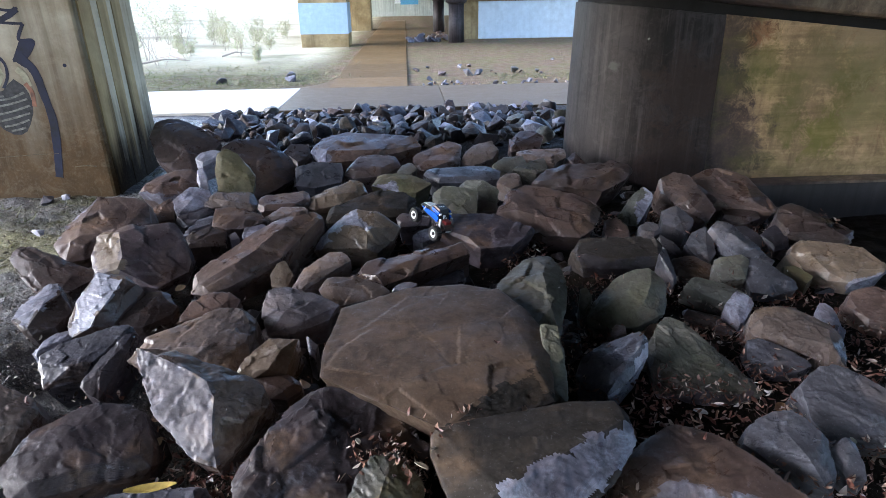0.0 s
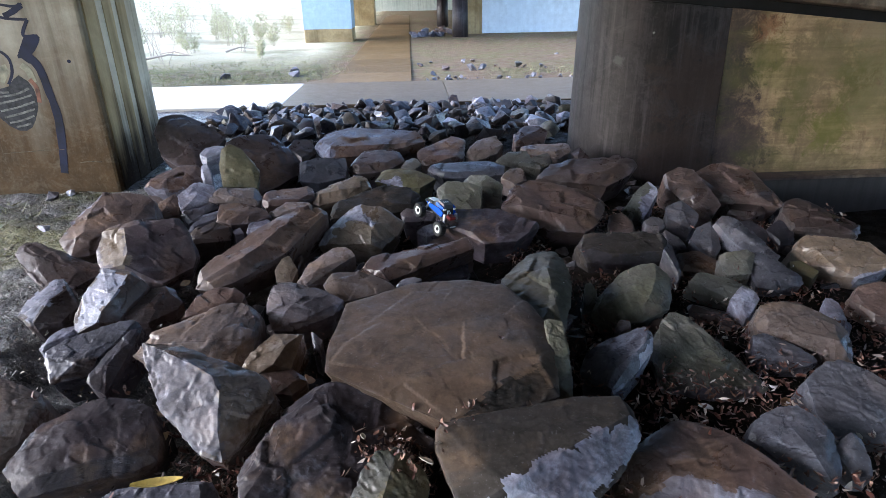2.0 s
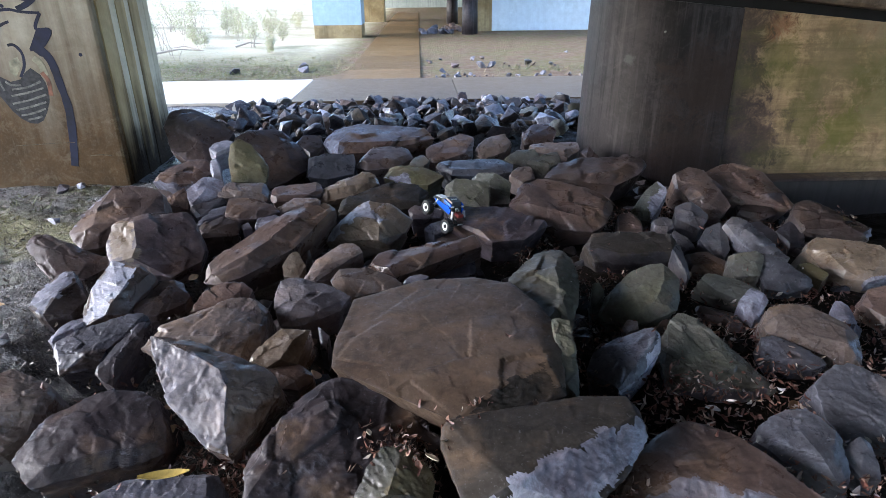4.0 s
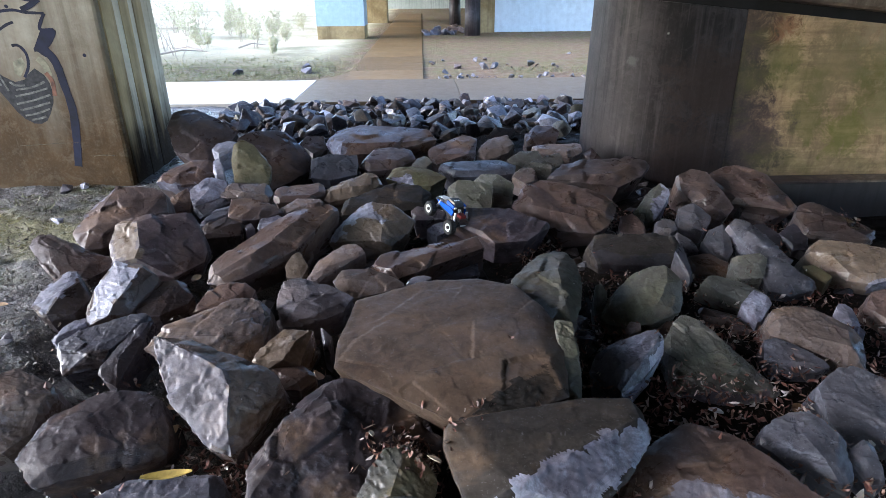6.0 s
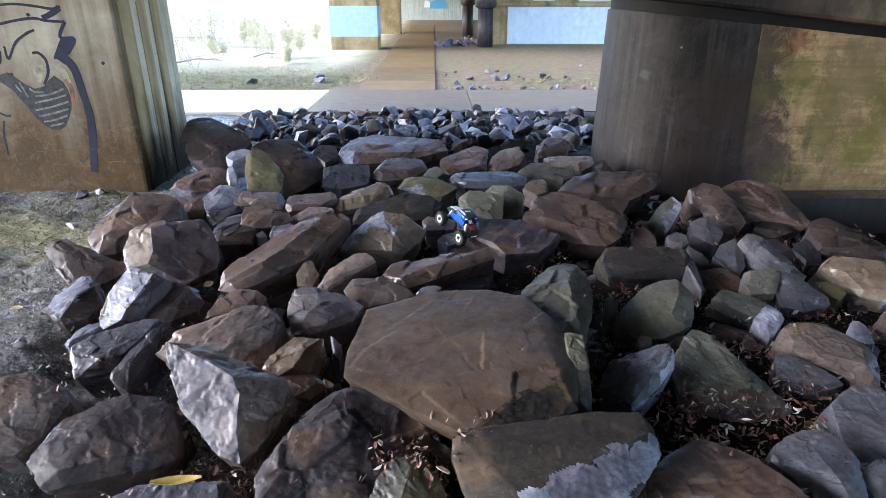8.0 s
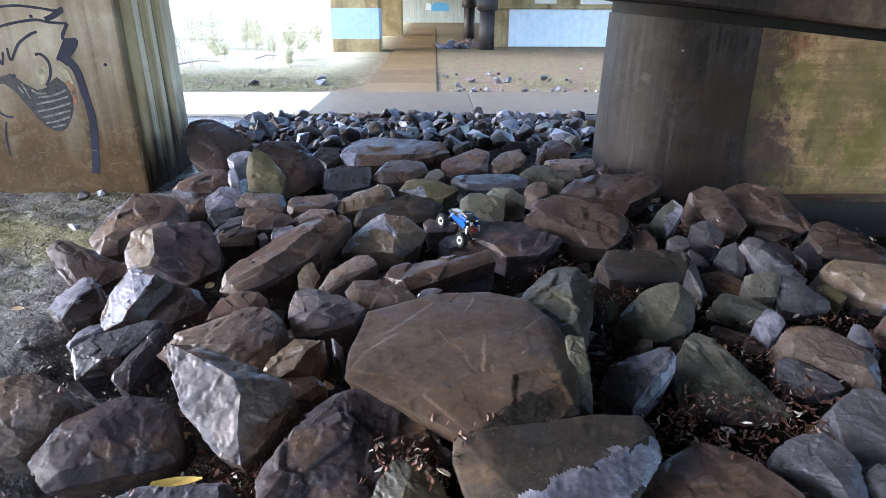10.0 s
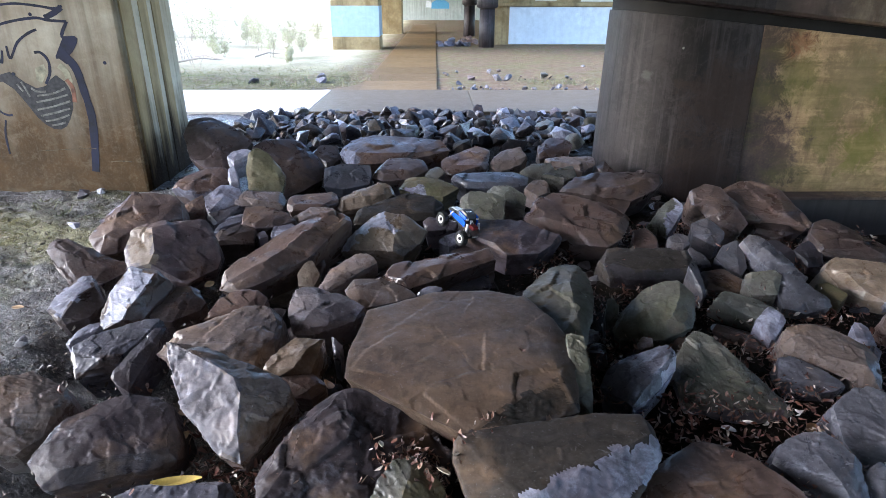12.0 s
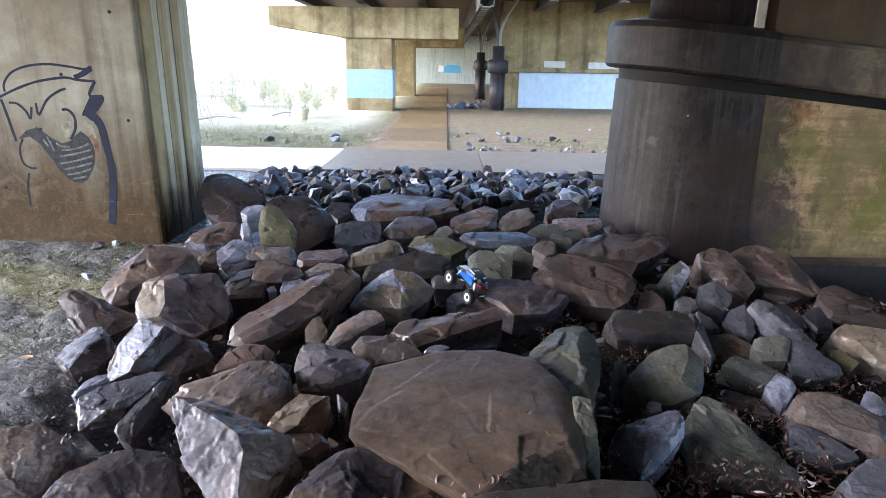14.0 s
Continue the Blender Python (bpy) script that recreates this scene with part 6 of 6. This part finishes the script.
def blot(points, material, y=5.8492, name="paint_patch", parent=None):
    bm = bmesh.new()
    f = bm.faces.new([bm.verts.new((x, y, z)) for x, z in points])
    r = bmesh.ops.extrude_face_region(bm, geom=[f])
    bmesh.ops.translate(bm, verts=[e for e in r["geom"] if isinstance(e, bmesh.types.BMVert)], vec=(0, 0.012, 0))
    bmesh.ops.recalc_face_normals(bm, faces=bm.faces)
    return part(name, bm, material, parent)


graffiti = new("graffiti")
tagged(graffiti, "navy spray-painted arcs and a hatched patch on concrete", "graffiti", kind="structure")
SCRATCH = plain("scratched_concrete", (0.13, 0.1, 0.06), 0.8, grain=0.4, scale=30)
INK_DULL = plain("spray_paint_grey_navy", (0.028, 0.027, 0.03), 0.8, grain=0.45, scale=25)
HATCH = plain("spray_paint_pale_grey", (0.16, 0.155, 0.14), 0.85, grain=0.4, scale=20)
for width, line in (
        (0.022, [(-4.24, 1.46), (-4.23, 1.54), (-4.14, 1.64), (-3.98, 1.70), (-3.78, 1.72), (-3.58, 1.70), (-3.45, 1.68), (-3.37, 1.70)]),
        (0.024, [(-4.30, 1.41), (-4.12, 1.49), (-3.91, 1.56), (-3.65, 1.60), (-3.52, 1.58), (-3.36, 1.57)]),
        (0.026, [(-4.29, 1.39), (-4.26, 1.24), (-4.22, 0.99)]),
        (0.022, [(-4.22, 1.36), (-4.14, 1.35), (-4.07, 1.28), (-4.04, 1.21), (-4.01, 1.32)]),
        (0.022, [(-3.96, 1.36), (-3.95, 1.25), (-3.85, 1.39), (-3.73, 1.47), (-3.65, 1.50)]),
        (0.026, [(-3.72, 1.30), (-3.66, 1.30), (-3.61, 1.23), (-3.62, 1.12), (-3.68, 1.02)]),
        (0.02, [(-4.15, 1.02), (-4.20, 0.91), (-4.19, 0.78), (-4.12, 0.73), (-4.07, 0.73)]),
        (0.018, [(-4.15, 0.68), (-4.19, 0.54), (-4.20, 0.35)]),
        (0.03, [(-3.36, 1.57), (-3.43, 1.44), (-3.31, 1.42), (-3.42, 1.28), (-3.53, 1.26)]),
        (0.05, [(-3.55, 1.60), (-3.46, 1.64), (-3.38, 1.69)]),
        (0.075, [(-3.46, 1.30), (-3.37, 1.16), (-3.34, 0.95), (-3.32, 0.72), (-3.35, 0.45), (-3.40, 0.17)])):
    stroke(line, width, INK, parent=graffiti)
stroke([(-3.52, 1.19), (-3.47, 1.13), (-3.45, 1.03)], 0.06, CHALK, parent=graffiti)
stroke([(-3.48, 1.06), (-3.44, 0.98), (-3.45, 0.85)], 0.04, RED, parent=graffiti)
blot([(-3.75, 1.16), (-3.66, 1.20), (-3.64, 1.13), (-3.72, 1.02), (-3.76, 1.06)], CHALK, parent=graffiti)
blot([(-3.43, 1.43), (-3.31, 1.42), (-3.41, 1.28), (-3.38, 1.18), (-3.45, 1.20), (-3.53, 1.27)], INK, parent=graffiti)
blot([(-4.20, 1.01), (-4.10, 1.10), (-3.99, 1.13), (-3.93, 1.08), (-3.87, 1.03), (-3.78, 0.98), (-3.69, 1.00), (-3.63, 1.06), (-3.57, 1.10), (-3.50, 1.04), (-3.47, 0.97), (-3.46, 0.88), (-3.48, 0.79),
      (-3.53, 0.69), (-3.58, 0.62), (-3.64, 0.59), (-3.71, 0.595), (-3.78, 0.64), (-3.84, 0.71), (-3.91, 0.84), (-3.99, 0.97), (-4.08, 1.04)], INK_DULL, parent=graffiti)
for line in ([(-3.91, 1.04), (-3.88, 0.97), (-3.86, 0.90)], [(-3.95, 1.02), (-3.93, 0.98), (-3.91, 0.95)], [(-3.83, 0.98), (-3.78, 0.95), (-3.70, 0.95)], [(-3.79, 0.91), (-3.64, 0.93), (-3.51, 0.98)], [(-3.81, 0.85), (-3.65, 0.88), (-3.50, 0.92)],
             [(-3.82, 0.78), (-3.66, 0.81), (-3.49, 0.86)], [(-3.80, 0.72), (-3.66, 0.75), (-3.51, 0.79)], [(-3.77, 0.67), (-3.65, 0.69), (-3.53, 0.73)], [(-3.72, 0.63), (-3.65, 0.64), (-3.58, 0.66)]):
    stroke(line, 0.018, HATCH, 5.8475, parent=graffiti)
stroke([(-3.907, 0.381), (-3.736, 0.388), (-3.539, 0.399), (-3.344, 0.403)], 0.005, SCRATCH, parent=graffiti)
stroke([(-3.227, 0.268), (-3.130, 0.277), (-3.024, 0.268)], 0.008, SCRATCH, parent=graffiti)


# ---------------------------------------------------------------- steelwork and far end
def laced_girder():
    g = new("laced_girder")
    tagged(g, "old laced steel girder running above the footpath", "girder", kind="structure")
    for x in (0.98, 1.36):
        bm = bmesh.new()
        box(bm, (x, 20.5, 3.55), (x + 0.1, 58, 3.62), 0.01)
        box(bm, (x + (0.07 if x > 1.2 else 0.0), 20.5, 3.62), (x + (0.1 if x > 1.2 else 0.03), 58, 4.35), 0.005)
        part("chord", bm, STEEL, g)
    y = 20.7
    while y < 57:
        bm = bmesh.new()
        box(bm, (1.08, y, 3.56), (1.36, y + 0.34, 3.59), 0.006)
        part("lacing_plate", bm, STEEL_PALE, g)
        y += 0.85


laced_girder()


def arch_bracket(cx, cy, span, z0, z1):
    """Curved steel ribs springing from a column to the deck."""
    b = new("arch_bracket")
    tagged(b, "dark curved steel rib springing from a column", "bracket", "ribs on the columns")
    for side in (-1, 1):
        bm = bmesh.new()
        prev = None
        for i in range(11):
            t = i / 10
            p = Vector((cx + side * span * (t ** 2.2), cy, z0 + (z1 - z0) * t))
            if prev is not None:
                tube(bm, prev, p + (p - prev) * 0.05, 0.07, 0.07, 8)
            prev = p
        part("rib", bm, STEEL if side < 0 else STEEL_PALE, b)
    return b


arch_bracket(2.05, 25.4, 0.75, 2.45, 4.34)
arch_bracket(1.75, 33.0, 0.6, 2.35, 4.34)


def small_column(cx, cy, r):
    c = new("column_far")
    tagged(c, "slim dark concrete column with a collar", "column", kind="structure")
    bm = bmesh.new()
    lathe(bm, [(r + 0.02, -0.2), (r, 1.5)], 24, (cx, cy, 0))
    part("shaft", bm, CONC_COL, c, smooth=40)
    bm = bmesh.new()
    lathe(bm, [(r, 1.49), (r * 1.35, 1.55), (r * 1.35, 1.95), (r, 2.0), (r * 0.8, 2.02), (r * 0.8, 2.4), (r * 0.4, 2.41)], 24, (cx, cy, 0))
    part("capital", bm, CONC_COL, c, smooth=30)


small_column(1.75, 33.0, 0.28)

# backdrop put in for the open far end, its brightness in the wall's colour
PALE_WALL = concrete("far_pale_wall", (0.5, 0.5, 0.44), (0.38, 0.4, 0.33), 0.5)
bm = bmesh.new()
box(bm, (-9, 60.0, -0.2), (12, 60.6, 4.6), 0.02)
wall = part("wall_far", bm, PALE_WALL)
tagged(wall, "pale stained wall added as backdrop for the bright far end", "wall", kind="structure")
# a small blue and white shape of unknown kind, set as flat patches
blot([(-0.35, 1.0), (1.3, 1.0), (1.3, 1.5), (0.9, 1.72), (0.1, 1.75), (-0.35, 1.5)], plain("patch_sky_blue", (0.12, 0.38, 0.6), 0.6), 59.99, "paint_patch", wall)
blot([(-0.9, 1.1), (-0.35, 1.1), (-0.35, 1.6), (-0.8, 1.7)], plain("patch_white", (0.75, 0.75, 0.73), 0.6), 59.985, "paint_patch", wall)


# ---------------------------------------------------------------- the model crawler
def crawler(m):
    """A radio-controlled rock crawler: open frame, four knobbly wheels, blue and black shell. It points along +y."""
    t = new("model_truck")
    tagged(t, "blue and black radio-controlled rock crawler climbing the boulders", "toy truck")
    black = plain("truck_black_plastic", (0.012, 0.012, 0.014), 0.4)
    rubber = plain("tyre_rubber", (0.02, 0.019, 0.018), 0.75)
    blue = plain("truck_blue_paint", (0.01, 0.09, 0.55), 0.25, grain=0.05)
    pale = plain("truck_white_trim", (0.7, 0.72, 0.74), 0.35)
    alloy = plain("beadlock_white_plastic", (0.72, 0.7, 0.66), 0.4)
    red = plain("battery_red_wrap", (0.2, 0.012, 0.012), 0.5)
    steel = plain("link_steel", (0.35, 0.35, 0.37), 0.3, 0.9)
    for x, y in ((-0.115, -0.15), (0.115, -0.15), (-0.115, 0.15), (0.115, 0.15)):
        s = 1 if x > 0 else -1
        bm = bmesh.new()
        prof = [(0.036, -0.026), (0.055, -0.028), (0.063, -0.02), (0.065, 0.0), (0.063, 0.02), (0.055, 0.028), (0.036, 0.026)]
        n = 40
        rings = []
        for i in range(n):
            a = 2 * math.pi * i / n
            k = 1.0 if i % 2 else 0.955
            rings.append([bm.verts.new((x + w, y + r * (k if r > 0.06 else 1) * math.cos(a), 0.065 + r * (k if r > 0.06 else 1) * math.sin(a))) for r, w in prof])
        for a, b in zip(rings, rings[1:] + rings[:1]):
            for j in range(len(prof) - 1):
                bm.faces.new((a[j], a[j + 1], b[j + 1], b[j]))
            bm.faces.new((a[-1], a[0], b[0], b[-1]))
        bmesh.ops.recalc_face_normals(bm, faces=bm.faces)
        wheel = new("wheel")
        wheel.parent = t
        part("tyre", bm, rubber, wheel, "knobbly black tyre")
        bm = bmesh.new()
        turn = Matrix.Translation((x, y, 0.065)) @ pose(0, 0, 0, 0, 90, 0)
        lathe(bm, [(0.034, -0.024), (0.037, -0.02), (0.037, 0.02), (0.034, 0.024), (0.02, 0.021), (0.018, 0.016)], 28)
        bmesh.ops.transform(bm, matrix=turn if s > 0 else turn @ pose(0, 0, 0, 180, 0, 0), verts=bm.verts)
        part("rim", bm, alloy, wheel, "white beadlock rim", smooth=30)
        bm = bmesh.new()
        tube(bm, (x + s * 0.015, y, 0.065), (x + s * 0.026, y, 0.065), 0.016, 0.013, 14)
        part("hub", bm, black, wheel)
    for y in (-0.15, 0.15):
        bm = bmesh.new()
        tube(bm, (-0.1, y, 0.065), (0.1, y, 0.065), 0.011, n=12)
        lathe(bm, [(0.012, -0.022), (0.022, -0.012), (0.024, 0.004), (0.012, 0.02)], 14, (0.02, y, 0.067))
        part("axle", bm, black, t, smooth=35)
    for x in (-0.05, 0.05):
        bm = bmesh.new()
        box(bm, (x - 0.004, -0.17, 0.1), (x + 0.004, 0.15, 0.128), 0.003)
        part("frame_rail", bm, black, t)
        for y, e in ((-0.15, -0.06), (0.15, 0.06)):
            bm = bmesh.new()
            tube(bm, (x * 1.5, y, 0.062), (x * 0.9, e, 0.088), 0.004, n=8)
            part("link", bm, steel, t, "thin steel suspension link")
            bm = bmesh.new()
            tube(bm, (x * 1.45, y * 0.93, 0.08), (x * 1.15, y * 0.7, 0.165), 0.009, n=12)
            tube(bm, (x * 1.3, y * 0.81, 0.122), (x * 1.15, y * 0.7, 0.168), 0.012, n=12)
            part("shock", bm, steel, t, smooth=35)
    # shell: bonnet, cab and side panels
    bm = bmesh.new()
    rows = []
    for y, w, z0, z1 in ((-0.075, 0.052, 0.13, 0.2), (-0.05, 0.064, 0.125, 0.225), (0.03, 0.066, 0.125, 0.228), (0.085, 0.06, 0.125, 0.18), (0.19, 0.046, 0.125, 0.152), (0.205, 0.04, 0.125, 0.14)):
        rows.append([bm.verts.new(p) for p in ((-w, y, z0), (-w * 1.02, y, z0 + (z1 - z0) * 0.45), (-w * 0.72, y, z1), (w * 0.72, y, z1), (w * 1.02, y, z0 + (z1 - z0) * 0.45), (w, y, z0))])
    for a, b in zip(rows, rows[1:]):
        for j in range(6):
            bm.faces.new((a[j], b[j], b[(j + 1) % 6], a[(j + 1) % 6]))
    bm.faces.new(rows[0])
    bm.faces.new(rows[-1][::-1])
    bmesh.ops.recalc_face_normals(bm, faces=bm.faces)
    shell = part("shell", bm, black, t, "glossy black body shell")
    for s in (-1, 1):
        bm = bmesh.new()
        f = [(0.07, -0.08, 0.128), (0.071, 0.12, 0.128), (0.07, 0.15, 0.15), (0.072, 0.05, 0.17), (0.071, -0.04, 0.185), (0.07, -0.085, 0.17)]
        a = [bm.verts.new((s * p[0], p[1], p[2])) for p in f]
        b = [bm.verts.new((s * (p[0] - 0.008), p[1], p[2])) for p in f]
        bm.faces.new(a)
        bm.faces.new(b[::-1])
        for i in range(6):
            bm.faces.new((a[i], a[(i + 1) % 6], b[(i + 1) % 6], b[i]))
        bmesh.ops.recalc_face_normals(bm, faces=bm.faces)
        part("side_panel", bm, blue, shell, "bright blue side panel")
        bm = bmesh.new()
        box(bm, (s * 0.05 - 0.012, -0.084, 0.19), (s * 0.05 + 0.012, -0.072, 0.202), 0.003)
        part("corner_flash", bm, pale, shell, "white corner flash")
        bm = bmesh.new()
        box(bm, (s * 0.06 - 0.008, -0.07, 0.186), (s * 0.06 + 0.008, 0.03, 0.212), 0.004)
        part("shoulder", bm, blue, shell, "bright blue shoulder")
    bm = bmesh.new()
    rows = [[bm.verts.new((sx * w, y, z + up)) for sx in (-1, 1) for up in (0, 0.004)] for y, w, z in ((0.088, 0.042, 0.181), (0.14, 0.037, 0.168), (0.188, 0.032, 0.154))]
    for a, b in zip(rows, rows[1:]):
        for i, j in ((0, 2), (2, 3), (3, 1), (1, 0)):
            bm.faces.new((a[i], a[j], b[j], b[i]))
    bm.faces.new([rows[0][i] for i in (0, 1, 3, 2)])
    bm.faces.new([rows[-1][i] for i in (0, 2, 3, 1)])
    bmesh.ops.recalc_face_normals(bm, faces=bm.faces)
    part("bonnet_panel", bm, pale, shell, "white bonnet panel")
    for k in range(3):
        bm = bmesh.new()
        box(bm, (-0.028 + k * 0.02, -0.02, 0.2285), (-0.016 + k * 0.02, -0.006, 0.231), 0.001)
        part("roof_mark", bm, pale, shell)
    bm = bmesh.new()
    box(bm, (-0.028, -0.15, 0.13), (0.03, -0.095, 0.16), 0.006)
    part("battery", bm, red, t, "red-wrapped battery pack")
    bm = bmesh.new()
    for k in range(3):
        tube(bm, (-0.02 + k * 0.018, -0.1, 0.155), (-0.012 + k * 0.008, -0.07, 0.185), 0.003, n=6)
    part("wire", bm, pale, t, "pale battery wires")
    bm = bmesh.new()
    tube(bm, (-0.07, -0.19, 0.1), (0.07, -0.19, 0.1), 0.006, n=8)
    tube(bm, (-0.05, -0.19, 0.1), (-0.05, -0.165, 0.11), 0.005, n=8)
    tube(bm, (0.05, -0.19, 0.1), (0.05, -0.165, 0.11), 0.005, n=8)
    part("bumper", bm, black, t)
    bm = bmesh.new()
    box(bm, (-0.05, -0.2, 0.094), (0.05, -0.196, 0.106), 0.002)
    part("bumper_strip", bm, pale, t, "white strip on the bumper")
    t.matrix_basis = m
    return t


crawler(pose(0.17, 4.1, 0.17, 16, 8, 34) @ Matrix.Diagonal((0.86, 0.86, 0.86, 1)))
